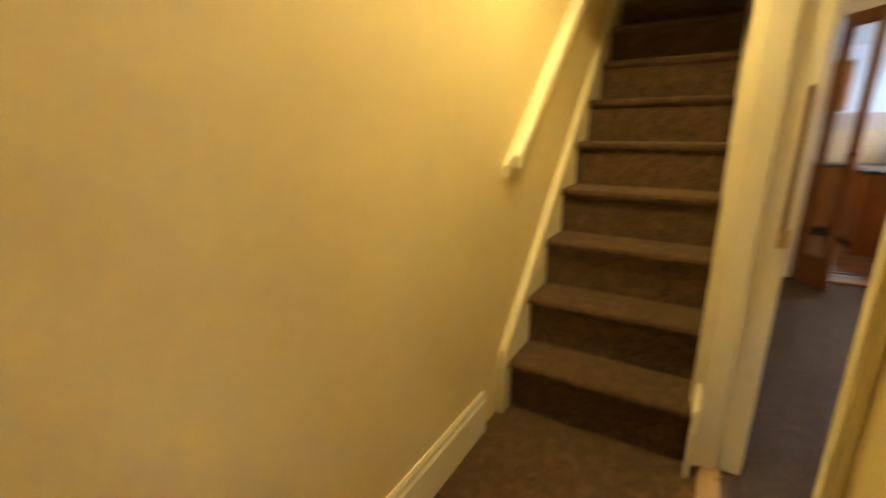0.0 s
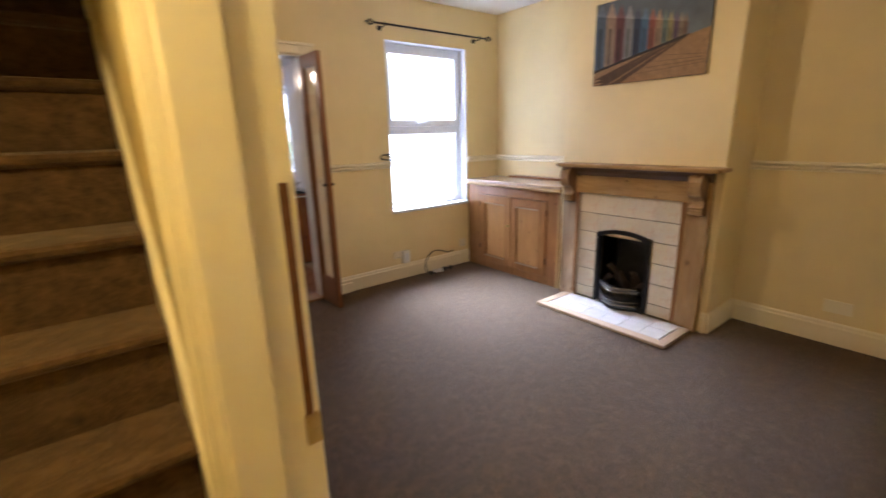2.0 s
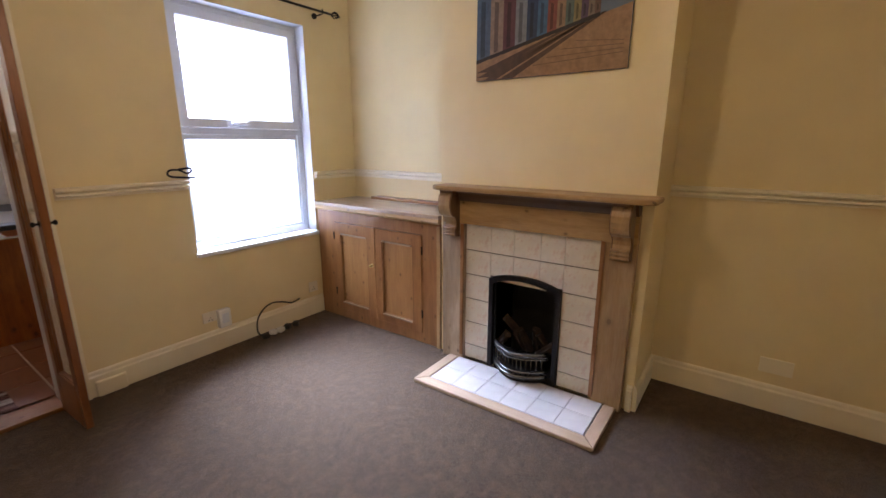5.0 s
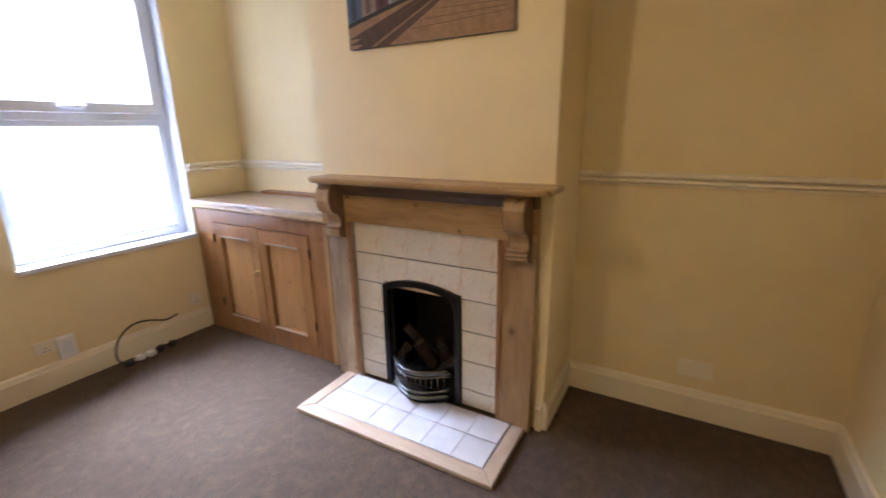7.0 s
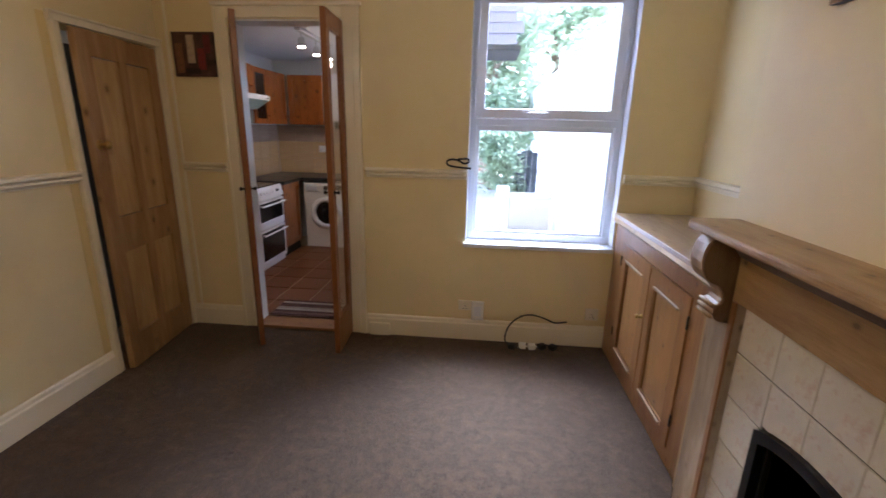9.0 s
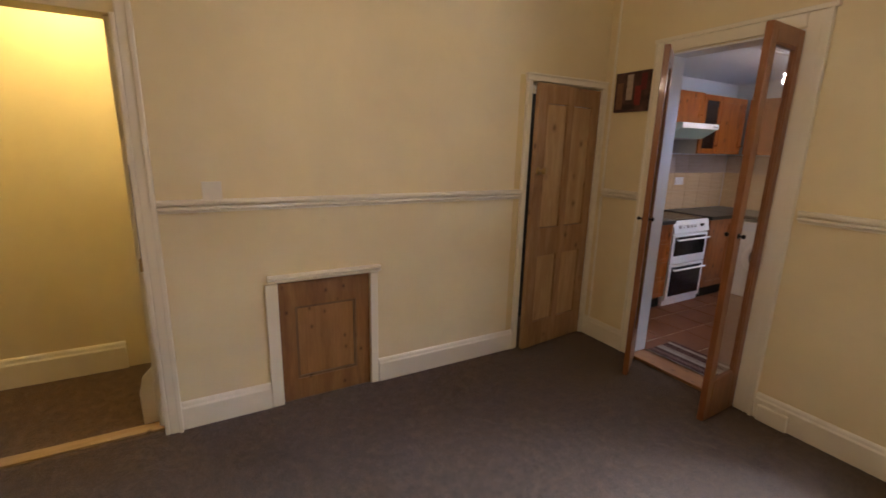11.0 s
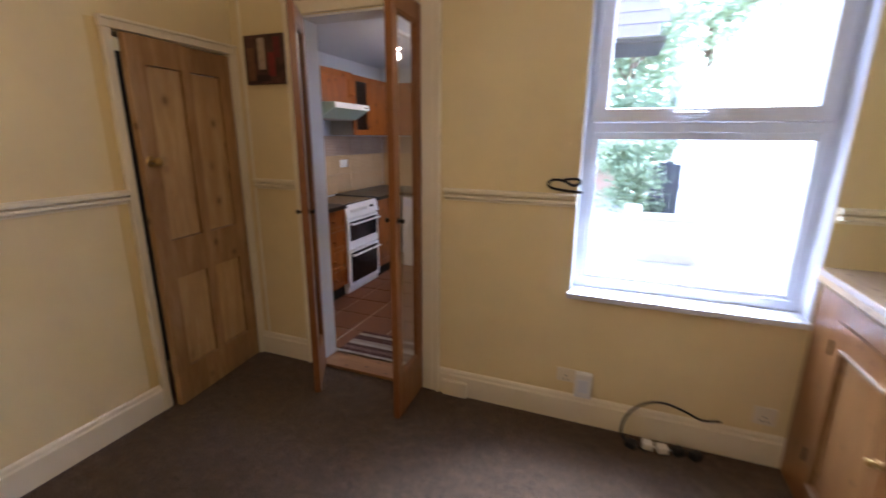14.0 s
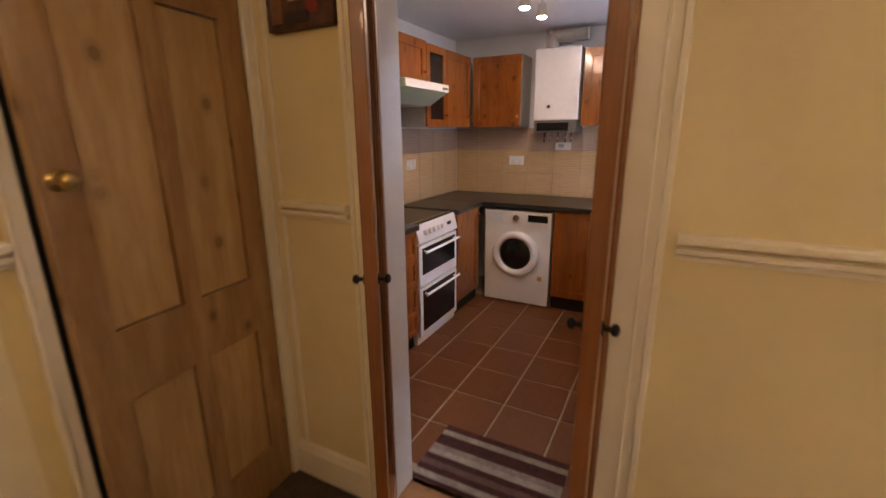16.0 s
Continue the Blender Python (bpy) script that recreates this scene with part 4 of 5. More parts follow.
sp = thing("small_picture", (0.26, 4.98, 1.78), "small dark red and brown abstract canvas", "picture")
part("canvas", boxes((0.119, 0.40, NY - 0.03, NY, 1.78, 2.048)), plain("dark_red_print", (0.07, 0.03, 0.02), 0.55, var=0.7, scale=16), sp, bevel=0.002)
for x0, x1, z0, z1, c in ((0.14, 0.19, 1.80, 1.98, (0.20, 0.09, 0.04)), (0.22, 0.27, 1.86, 2.03, (0.42, 0.32, 0.22)), (0.29, 0.34, 1.82, 1.95, (0.22, 0.025, 0.02)), (0.335, 0.38, 1.92, 2.03, (0.15, 0.02, 0.02)), (0.20, 0.30, 1.795, 1.83, (0.03, 0.015, 0.012))):
    part("printed_block", boxes((x0, x1, NY - 0.0315, NY - 0.0295, z0, z1)), ink(c), sp)

# ---- radiator ----
rad = thing("radiator", (1.7, 1.24, 0.2), "white steel panel radiator under the dado rail", "radiator")
R0, R1 = 1.10, 2.27
bm = boxes((R0, R1, 1.232, 1.262, 0.20, 0.93))
M_RAD = painted("aged_white_enamel", (0.74, 0.70, 0.60), 0.35, 0.03, 60, 0.05)
part("panel", bm, M_RAD, rad, bevel=0.01)
for k in range(int((R1 - R0 - 0.1) / 0.05)):
    x = R0 + 0.06 + 0.05 * k
    part("flute", boxes((x, x + 0.028, 1.262, 1.2632, 0.25, 0.88)), M_RAD, rad, bevel=0.001)
part("top_grille", boxes((R0, R1, 1.20, 1.264, 0.93, 0.938)), M_RAD, rad)
bm = bmesh.new()
cyl(bm, (2.29, 1.225, 0.0), (2.29, 1.225, 0.22), 0.0075, n=10)
cyl(bm, (2.27, 1.235, 0.235), (2.33, 1.235, 0.235), 0.012, n=12)
part("valve", bm, M_CHROME, rad)
for x in (1.3, 2.1):
    part("wall_bracket", boxes((x, x + 0.03, SY, 1.234, 0.3, 0.85)), M_WHITE, rad)
for x in (1.55, 2.13):
    part("grille_clip", boxes((x, x + 0.05, 1.215, 1.255, 0.938, 0.946)), M_BLACK, rad, "small dark grille clip")


# ---- electrical plates ----
def plate(name, label, category, m, w, h, rockers, mat=M_PLATE, sockets=0):
    """A plate on a wall: x along, front towards -y, z up, centred on its pose."""
    ob = thing(name, tuple(m.translation), label, category)
    part("faceplate", boxes((-w / 2, w / 2, -0.009, 0.0, -h / 2, h / 2)), mat, ob, bevel=0.002, m=m)
    for k in range(rockers):
        x = (k - (rockers - 1) / 2) * w / max(1, rockers) * 0.8
        z = h * 0.22 if sockets else 0
        part("rocker", boxes((x - 0.009, x + 0.009, -0.0125, -0.009, z - 0.012, z + 0.012)), mat, ob, m=m)
    for k in range(sockets):
        x = (k - (sockets - 1) / 2) * w / max(1, sockets) * 0.95
        bm = bmesh.new()
        for dx, dz in ((0, 0.004), (-0.011, -0.016), (0.011, -0.016)):
            box(bm, x + dx - 0.003, x + dx + 0.003, -0.0094, -0.0088, dz - 0.004 - 0.008, dz + 0.004 - 0.008)
        # holes are near-black blocks, their shade put into the colour
        part("pin_hole", bm, M_DARK, ob, m=m)
    return ob


plate("wall_socket", "cream double wall socket above the skirting", "socket", pose(2.085, NY, 0.262), 0.10, 0.075, 2, M_PLATE, 1)
adp = thing("plug_adapter", (2.175, 4.97, 0.165), "white plug-in box on the wall socket", "adapter")
part("case", boxes((2.13, 2.218, NY - 0.045, NY - 0.0005, 0.165, 0.30)), M_WHITE, adp, bevel=0.008)
part("label_panel", boxes((2.15, 2.198, NY - 0.0475, NY - 0.045, 0.20, 0.27)), M_UPVC, adp)
plate("aerial_socket", "white aerial socket above the skirting", "socket", pose(2.975, NY, 0.245), 0.088, 0.088, 0, M_PLATE, 1)
plate("blanking_plate", "cream blank double plate low in the alcove", "wall plate", pose(RX, 1.765, 0.266, 0, 0, -90), 0.15, 0.086, 0, M_TRIM, 0)
plate("light_switch", "cream light switch above the dado rail", "switch", pose(0.0, 2.3, 1.265, 0, 0, 90), 0.088, 0.088, 1)
plate("hall_switch", "white light switch on the hall wall", "switch", pose(HX1 - 0.014, 2.13, 1.225, 0, 0, -90), 0.07, 0.10, 2, M_WHITE)
bell = thing("door_stop_block", (1.42, 4.972, 0.0), "cream pipe cover block at the skirting", "block")
part("block", boxes((1.385, 1.54, 4.955, 4.979, 0.0, 0.10)), M_TRIM, bell, bevel=0.01)

# ---- cable and plugs on the floor ----
cbl = thing("loose_cable", (2.55, 4.93, 0.0), "black loose cable arching over the skirting", "cable")
bm = bmesh.new()
tube(bm, smoothed([(2.42, 4.88, 0.012), (2.375, 4.90, 0.06), (2.40, 4.93, 0.15), (2.47, 4.945, 0.215), (2.55, 4.95, 0.235), (2.64, 4.95, 0.215), (2.72, 4.95, 0.185), (2.80, 4.955, 0.195)]), 0.006, 8)
part("lead", bm, M_CABLE, cbl, smooth=True)
for k, (x, y, mt, lb) in enumerate(((2.425, 4.885, M_CABLE, "black"), (2.50, 4.905, M_WHITE, "white"), (2.565, 4.90, M_WHITE, "white"), (2.635, 4.91, M_CABLE, "black"), (2.71, 4.905, M_CABLE, "black"))):
    pl = thing("mains_plug", (x, y, 0), f"{lb} mains plug lying on the carpet by the skirting", "plug", "plugs by the skirting")
    m = pose(x, y, 0.0, 0, 0, -20 + 17 * k)
    bm = boxes((-0.026, 0.026, -0.024, 0.024, 0.0, 0.036))
    part("body", bm, mt, pl, bevel=0.008, m=m)
    bm = bmesh.new()
    tube(bm, [(0.025, 0, 0.015), (0.05, 0.004, 0.012), (0.075, -0.008, 0.007)], 0.004, 6)
    part("flex", bm, mt, pl, m=m)

# ---- kitchen ----
WT0, WT1 = 0.825, 0.863          # worktop
FXW, FYN = -0.12, 7.392          # fronts of the west and north runs


def unit(name, label, w, h, d, m, doors, z0, mat=M_KIT_V, group="", plinth=True, glass=False):
    """A kitchen unit: x along, front at y = 0, z up from z0. doors: (u0, u1, v0, v1)."""
    ob = thing(name, tuple((m @ Matrix.Translation((w / 2, d / 2, z0))).translation), label, "kitchen unit", group)
    part("carcass", boxes((0.0, w, 0.021, d, z0, z0 + h)), M_GREYPANEL, ob, m=m)
    for u0, u1, v0, v1 in doors:
        bw, bh = u1 - u0, v1 - v0
        s = 0.055 if min(bw, bh) > 0.2 else 0.03
        dm = m @ Matrix.Translation((u0 + 0.002, 0.0, z0 + v0 + 0.002))
        if glass:
            dr = part("door", frame_bm(0, bw - 0.004, 0, bh - 0.004, 0, 0.02, s), mat, ob, m=dm)
            part("pane", boxes((s, bw - 0.004 - s, 0.008, 0.012, s, bh - 0.004 - s)), M_GLASSBLACK, dr, "dark glass pane", m=dm)
        else:
            dr = panel_door(ob, bw - 0.004, bh - 0.004, 0.02, dm, mat, [(s, bw - 0.004 - s, s, bh - 0.004 - s)], "door" if bh > 0.28 else "drawer_front", bead=0.008, rec=0.009)
        kx = bw / 2 if bh < 0.3 else bw - 0.035
        kz = bh / 2 if bh < 0.3 else (bh - 0.06 if z0 < 1 else 0.09)
        knob(dr, dm @ Matrix.Translation((kx, 0, kz)), mat, 0.013, 0.02)
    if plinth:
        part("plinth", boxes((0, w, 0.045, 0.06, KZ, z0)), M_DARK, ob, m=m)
    return ob


BZ = KZ + 0.12
BH = WT0 - BZ
mw = lambda y: pose(FXW, y, 0, 0, 0, 90)
unit("drawer_unit", "orange pine drawer unit beside the cooker", 0.42, BH, 0.53, mw(5.855), [(0, 0.42, 0.0, 0.17), (0, 0.42, 0.17, 0.36), (0, 0.42, 0.36, 0.55), (0, 0.42, 0.55, BH)], BZ, group="kitchen base units")
unit("base_unit", "orange pine corner base unit beside the cooker", 0.485, BH, 0.53, mw(6.905), [(0, 0.43, 0.0, BH)], BZ, group="kitchen base units")
unit("base_unit", "orange pine base unit beside the washing machine", 0.66, BH, 0.58, pose(0.53, FYN, 0), [(0, 0.34, 0, BH), (0.34, 0.66, 0, BH)], BZ, group="kitchen base units")
su = unit("sink_unit", "dark orange pine sink unit with a plain end panel", 0.925, BH, 0.53, pose(1.195, 7.38, 0, 0, 0, -90), [(0.0, 0.46, 0.0, BH), (0.46, 0.92, 0.0, BH)], BZ, group="kitchen base units")
part("end_panel", boxes((1.19, 1.745, 6.436, 6.4545, KZ, WT0)), M_KIT_V, su, "plain varnished end panel", bevel=0.002)
wt = thing("worktop", (0.4, 7.5, WT0), "dark laminate kitchen worktop running round the corner", "worktop")
part("slab", boxes((KX0, -0.10, 5.84, 6.285, WT0, WT1)), M_WORKTOP, wt, bevel=0.006)
part("slab", boxes((KX0, -0.10, 6.892, FYN - 0.021, WT0, WT1)), M_WORKTOP, wt, bevel=0.006)
part("slab", boxes((KX0, 1.17, FYN - 0.02, KY1, WT0, WT1)), M_WORKTOP, wt, bevel=0.006)
part("slab", boxes((1.171, KX1, 6.43, KY1, WT0, WT1)), M_WORKTOP, wt, bevel=0.006)
sink = thing("sink", (1.5, 7.0, WT1), "stainless steel sink let into the worktop", "sink")
part("rim", frame_bm(0, 0.42, 0, 0.8, 0, 0.006, 0.05), M_CHROME, sink, m=pose(1.25, 6.6, WT1 + 0.006, -90, 0, 0) @ Matrix.Scale(-1, 4, (0, 0, 1)))
part("bowl", boxes((1.30, 1.62, 6.65, 7.35, WT1 - 0.002, WT1 + 0.002)), M_CHROME, sink)
tap = thing("mixer_tap", (1.64, 6.62, WT1), "chrome swan-neck mixer tap", "tap")
bm = bmesh.new()
cyl(bm, (1.66, 6.62, WT1), (1.66, 6.62, WT1 + 0.05), 0.024)
tube(bm, smoothed([(1.66, 6.62, WT1 + 0.05), (1.655, 6.625, WT1 + 0.16), (1.60, 6.65, WT1 + 0.22), (1.53, 6.68, WT1 + 0.20), (1.51, 6.69, WT1 + 0.16)]), 0.012, 10)
part("spout", bm, M_CHROME, tap, smooth=True)
bm = bmesh.new()
tube(bm, [(1.66, 6.62, WT1 + 0.05), (1.69, 6.60, WT1 + 0.075), (1.71, 6.55, WT1 + 0.085)], 0.009, 8)
part("lever", bm, M_CHROME, tap, smooth=True)

# cooker
ck = thing("cooker", (-0.38, 6.59, KZ), "white freestanding double-oven electric cooker", "cooker")
CY0, CY1 = 6.292, 6.885
part("body", boxes((-0.63, FXW - 0.02, CY0, CY1, KZ, 0.845)), M_WHITE, ck, bevel=0.004)
part("hob", boxes((-0.62, FXW - 0.03, CY0 + 0.012, CY1 - 0.012, 0.845, 0.855)), M_GLASSBLACK, ck, "black ceramic hob", 0.003)
bm = bmesh.new()
prism(bm, [(FXW - 0.075, 0.856), (FXW - 0.02, 0.845), (FXW + 0.012, 0.725), (FXW - 0.02, 0.715), (FXW - 0.08, 0.715)], 1, CY0, CY1)
cp = part("control_panel", bm, M_WHITE, ck, bevel=0.003)
for k in range(5):
    y = CY0 + 0.10 + 0.062 * k
    bm = bmesh.new()
    cyl(bm, (FXW - 0.006, y, 0.785), (FXW + 0.018, y, 0.790), 0.019, 0.015, 14)
    part("dial", bm, M_WHITE, cp)
part("clock", boxes((FXW - 0.01, FXW - 0.0015, CY0 + 0.44, CY0 + 0.50, 0.775, 0.80)), M_GLASSBLACK, cp, "small dark clock window")
for z0, z1, nm in ((0.405, 0.705, "grill_door"), (0.02, 0.395, "oven_door")):
    dr = part(nm, boxes((FXW - 0.02, FXW + 0.004, CY0 + 0.004, CY1 - 0.004, z0, z1)), M_WHITE, ck, bevel=0.004)
    part("window", boxes((FXW + 0.003, FXW + 0.0065, CY0 + 0.045, CY1 - 0.045, z0 + (0.085 if z0 > 0.3 else 0.045), z1 - 0.024)), M_GLASSBLACK, dr, "black glass oven window")
    bm = bmesh.new()
    cyl(bm, (FXW + 0.042, CY0 + 0.04, z1 - 0.045), (FXW + 0.042, CY1 - 0.03, z1 - 0.045), 0.010, n=10)
    for y in (CY0 + 0.07, CY1 - 0.07):
        cyl(bm, (FXW, y, z1 - 0.045), (FXW + 0.042, y, z1 - 0.045), 0.007, n=8)
    part("handle", bm, M_WHITE, dr)

# washing machine
wm = thing("washing_machine", (0.215, 7.68, KZ), "white front-loading washing machine under the worktop", "washing machine")
WX, WY = -0.078, FYN
part("body", boxes((WX, WX + 0.59, WY, WY + 0.55, KZ + 0.012, 0.80)), M_WHITE, wm, bevel=0.006)
part("control_panel", boxes((WX + 0.004, WX + 0.586, WY - 0.006, WY, 0.685, 0.796)), M_WHITE, wm, bevel=0.003)
part("drawer", boxes((WX + 0.02, WX + 0.17, WY - 0.009, WY - 0.006, 0.70, 0.785)), M_UPVC, wm)
part("display", boxes((WX + 0.39, WX + 0.56, WY - 0.008, WY - 0.006, 0.715, 0.775)), M_GLASSBLACK, wm, "dark display")
bm = bmesh.new()
cyl(bm, (WX + 0.29, WY - 0.006, 0.745), (WX + 0.29, WY - 0.03, 0.745), 0.03, 0.027, 20)
part("dial", bm, M_CHROME, wm)
pc0 = (WX + 0.285, 0.42)
bm = bmesh.new()
N = 40
prof = [(0.205, 0.0), (0.205, -0.018), (0.185, -0.034), (0.155, -0.036), (0.142, -0.02), (0.14, 0.0)]
rings = [[bm.verts.new((pc0[0] + r * math.cos(2 * math.pi * k / N), WY + y, pc0[1] + r * math.sin(2 * math.pi * k / N))) for k in range(N)] for r, y in prof]
for a, b in zip(rings, rings[1:]):
    for k in range(N):
        bm.faces.new((a[k], a[(k + 1) % N], b[(k + 1) % N], b[k]))
dr = part("door_ring", bm, M_WHITE, wm, smooth=True)
bm = bmesh.new()
bmesh.ops.create_uvsphere(bm, u_segments=32, v_segments=12, radius=0.142, matrix=Matrix.Translation((pc0[0], WY - 0.004, pc0[1])) @ Matrix.Diagonal((1, 0.16, 1, 1)))
part("porthole", bm, M_GLASSBLACK, dr, "dark domed porthole glass", smooth=True)
part("door_latch", boxes((pc0[0] + 0.165, pc0[0] + 0.19, WY - 0.04, WY - 0.03, pc0[1] - 0.03, pc0[1] + 0.03)), M_UPVC, dr)
part("sticker", boxes((WX + 0.49, WX + 0.53, WY - 0.0015, WY, 0.20, 0.24)), plain("yellow_sticker", (0.62, 0.45, 0.08), 0.5), wm, "small yellow sticker")

# wall units, hood and boiler
WU0, WU1 = 1.49, 2.09
mwu = lambda y: pose(-0.36, y, 0, 0, 0, 90)
unit("wall_unit", "short orange pine wall unit over the cooker hood", 0.60, 0.31, 0.295, mwu(6.27), [(0, 0.60, 0, 0.31)], 1.80, group="kitchen wall units", plinth=False)
unit("wall_unit", "orange pine wall unit with a glazed door", 0.33, 0.60, 0.295, mwu(6.873), [(0, 0.33, 0, 0.60)], WU0 + 0.01, group="kitchen wall units", plinth=False, glass=True)
unit("wall_unit", "orange pine corner wall unit", 0.47, 0.60, 0.295, mwu(7.206), [(0.0, 0.47, 0, 0.60)], WU0 + 0.01, group="kitchen wall units", plinth=False)
unit("wall_unit", "orange pine wall unit beside the boiler", 0.455, 0.60, 0.29, pose(-0.345, 7.695, 0), [(0, 0.455, 0, 0.60)], WU0 + 0.01, group="kitchen wall units", plinth=False)
unit("wall_unit", "orange pine wall unit beyond the boiler", 0.50, 0.60, 0.29, pose(0.63, 7.695, 0), [(0, 0.25, 0, 0.60), (0.25, 0.50, 0, 0.60)], WU0 + 0.01, group="kitchen wall units", plinth=False)
hood = thing("cooker_hood", (-0.42, 6.57, 1.66), "pale green slim cooker hood under the wall unit", "cooker hood")
bm = bmesh.new()
prism(bm, [(KX0, 1.65), (-0.33, 1.65), (-0.175, 1.742), (-0.175, 1.79), (KX0, 1.79)], 1, 6.27, 6.865)
part("body", bm, M_HOOD, hood, bevel=0.003)
part("front_lip", boxes((-0.176, -0.170, 6.272, 6.863, 1.738, 1.787)), M_WHITE, hood, "white front strip")
part("button_strip", boxes((-0.171, -0.166, 6.76, 6.84, 1.752, 1.768)), M_CHROME, hood)
part("filter", boxes((-0.60, -0.35, 6.31, 6.83, 1.645, 1.651)), M_GREYPANEL, hood)

bo = thing("boiler", (0.415, 7.82, 1.44), "white wall-hung gas boiler with pipes", "boiler")
part("case", boxes((0.225, 0.605, 7.69, KY1, 1.55, 2.12)), M_WHITE, bo, bevel=0.012)
part("lower_panel", boxes((0.235, 0.595, 7.705, KY1, 1.445, 1.55)), plain("dark_grey_plastic", (0.16, 0.155, 0.145), 0.45), bo, bevel=0.004)
part("dark_grille", boxes((0.26, 0.53, 7.70, 7.706, 1.46, 1.53)), M_GLASSBLACK, bo)
bm = bmesh.new()
cyl(bm, (0.36, 7.69, 1.66), (0.36, 7.678, 1.66), 0.014, n=14)
part("pressure_dial", bm, M_GLASSBLACK, bo)
for x in (0.28, 0.33, 0.40, 0.47, 0.52):
    bm = bmesh.new()
    cyl(bm, (x, 7.90, 1.445), (x, 7.90, 1.36), 0.0085, n=10)
    part("pipe", bm, M_CHROME, bo, smooth=True)
bm = bmesh.new()
cyl(bm, (0.33, 7.85, 2.12), (0.33, 7.85, 2.25), 0.05, n=20)
cyl(bm, (0.33, 7.85, 2.235), (0.62, 7.85, 2.235), 0.05, n=20)
cyl(bm, (0.26, 7.93, 2.12), (0.26, 7.93, KC), 0.011, n=10)
part("flue", bm, M_GREYPANEL, bo, "grey flue pipe")
th = thing("boiler_control", (0.46, 7.98, 1.32), "small white control box under the boiler", "control")
part("case", boxes((0.37, 0.51, 7.955, KY1 - 0.009, 1.29, 1.36)), M_WHITE, th, bevel=0.004)
part("display", boxes((0.40, 0.45, 7.953, 7.956, 1.315, 1.345)), M_GREYPANEL, th)
plate("kitchen_socket", "white double socket on the kitchen tiles", "socket", pose(KX0 + 0.008, 7.08, 1.19, 0, 0, 90), 0.148, 0.086, 2, M_WHITE, 2)
plate("kitchen_socket", "white double socket on the tiled end wall", "socket", pose(0.0, KY1 - 0.008, 1.19), 0.148, 0.086, 2, M_WHITE, 2)

# kitchen window
kw = thing("window_2", (1.9, 7.32, 1.05), "white plastic kitchen window over the sink", "window", kind="structure")
mk = pose(1.93, 6.85, 1.05, 0, 0, 90)
part("window_frame", frame_bm(0, 0.95, 0, 1.05, -0.035, 0.03, 0.05), M_UPVC, kw, m=mk, bevel=0.004)
part("transom", boxes((0.05, 0.90, -0.035, 0.03, 0.64, 0.70)), M_UPVC, kw, m=mk)
g = part("pane", boxes((0.04, 0.91, -0.003, 0.003, 0.04, 1.01)), M_GLASS, kw, m=mk)
g.visible_shadow = False
structure("window_sill_kitchen", boxes((1.72, 1.90, 6.851, 7.799, 1.05, 1.066)), M_WHITE, "white kitchen window sill", "window sill", bevel=0.004)

# ceiling spotlights
sl = thing("spotlight_bar", (0.5, 6.5, KC), "white ceiling spotlight bar with three heads", "ceiling light")
part("bar", boxes((0.475, 0.525, 6.10, 6.92, KC - 0.025, KC)), M_WHITE, sl, bevel=0.006)
for x, y, z in KSPOT:
    bm = bmesh.new()
    cyl(bm, (x, y, KC - 0.02), (x, y, z + 0.03), 0.007, n=8)
    cyl(bm, (x, y, z + 0.04), (x, y, z - 0.035), 0.026, 0.036, 18)
    hd_ = part("head", bm, M_CHROME, sl, "chrome spot head")
    bm = bmesh.new()
    ball(bm, (x, y, z - 0.036), 0.028, 14, (1, 1, 0.35))
    part("bulb", bm, M_BULB, hd_, "glowing bulb", smooth=True)

# doormat
mat_ = thing("striped_mat", (0.77, 5.39, KZ), "striped maroon and cream woven doormat", "doormat")
SHADES = [(0.055, 0.011, 0.011), (0.36, 0.32, 0.28), (0.06, 0.012, 0.012), (0.16, 0.085, 0.075), (0.055, 0.011, 0.011), (0.40, 0.36, 0.32), (0.30, 0.25, 0.22), (0.06, 0.012, 0.012), (0.055, 0.011, 0.011), (0.36, 0.32, 0.28), (0.07, 0.015, 0.015)]
for k, c in enumerate(SHADES):
    y = 5.195 + 0.036 * k
    part("stripe", boxes((0.46, 1.09, y, y + 0.0355, KZ + 0.001, KZ + 0.011)), carpet("woven_stripe", shade(c, 0.8), shade(c, 1.2), c), mat_)

# ---- outside ----
structure("ground", boxes((-150, 150, 5.28, 260, -0.30, -0.12)), painted("pale_paving", (0.42, 0.40, 0.36), 0.85, 0.12, 30, 0.4, (0.25, 0.24, 0.20)), "pale paved yard and garden", "ground")
M_RENDER = painted("white_render", (0.80, 0.79, 0.76), 0.8, 0.05, 40, 0.4)
structure("garden_wall", boxes((3.35, 3.6, 5.3, 16.0, -0.2, 2.5)), M_RENDER, "tall white rendered boundary wall", "wall")
low = thing("low_wall", (2.9, 9.2, -0.12), "low cream rendered garden wall with a square end pier", "garden wall")
part("wall", boxes((2.6, 3.26, 9.1, 9.3, -0.12, 0.46)), painted("cream_render", (0.40, 0.37, 0.29), 0.85, 0.1, 40, 0.4), low, bevel=0.01)
part("pier", boxes((2.40, 2.60, 9.08, 9.32, -0.12, 0.62)), painted("pale_render", (0.66, 0.65, 0.60), 0.85, 0.1, 40, 0.4), low, "paler end pier", bevel=0.012)
part("coping", boxes((2.602, 3.28, 9.06, 9.34, 0.46, 0.51)), painted("worn_coping", (0.48, 0.45, 0.38), 0.85, 0.1, 40, 0.4), low, bevel=0.01)
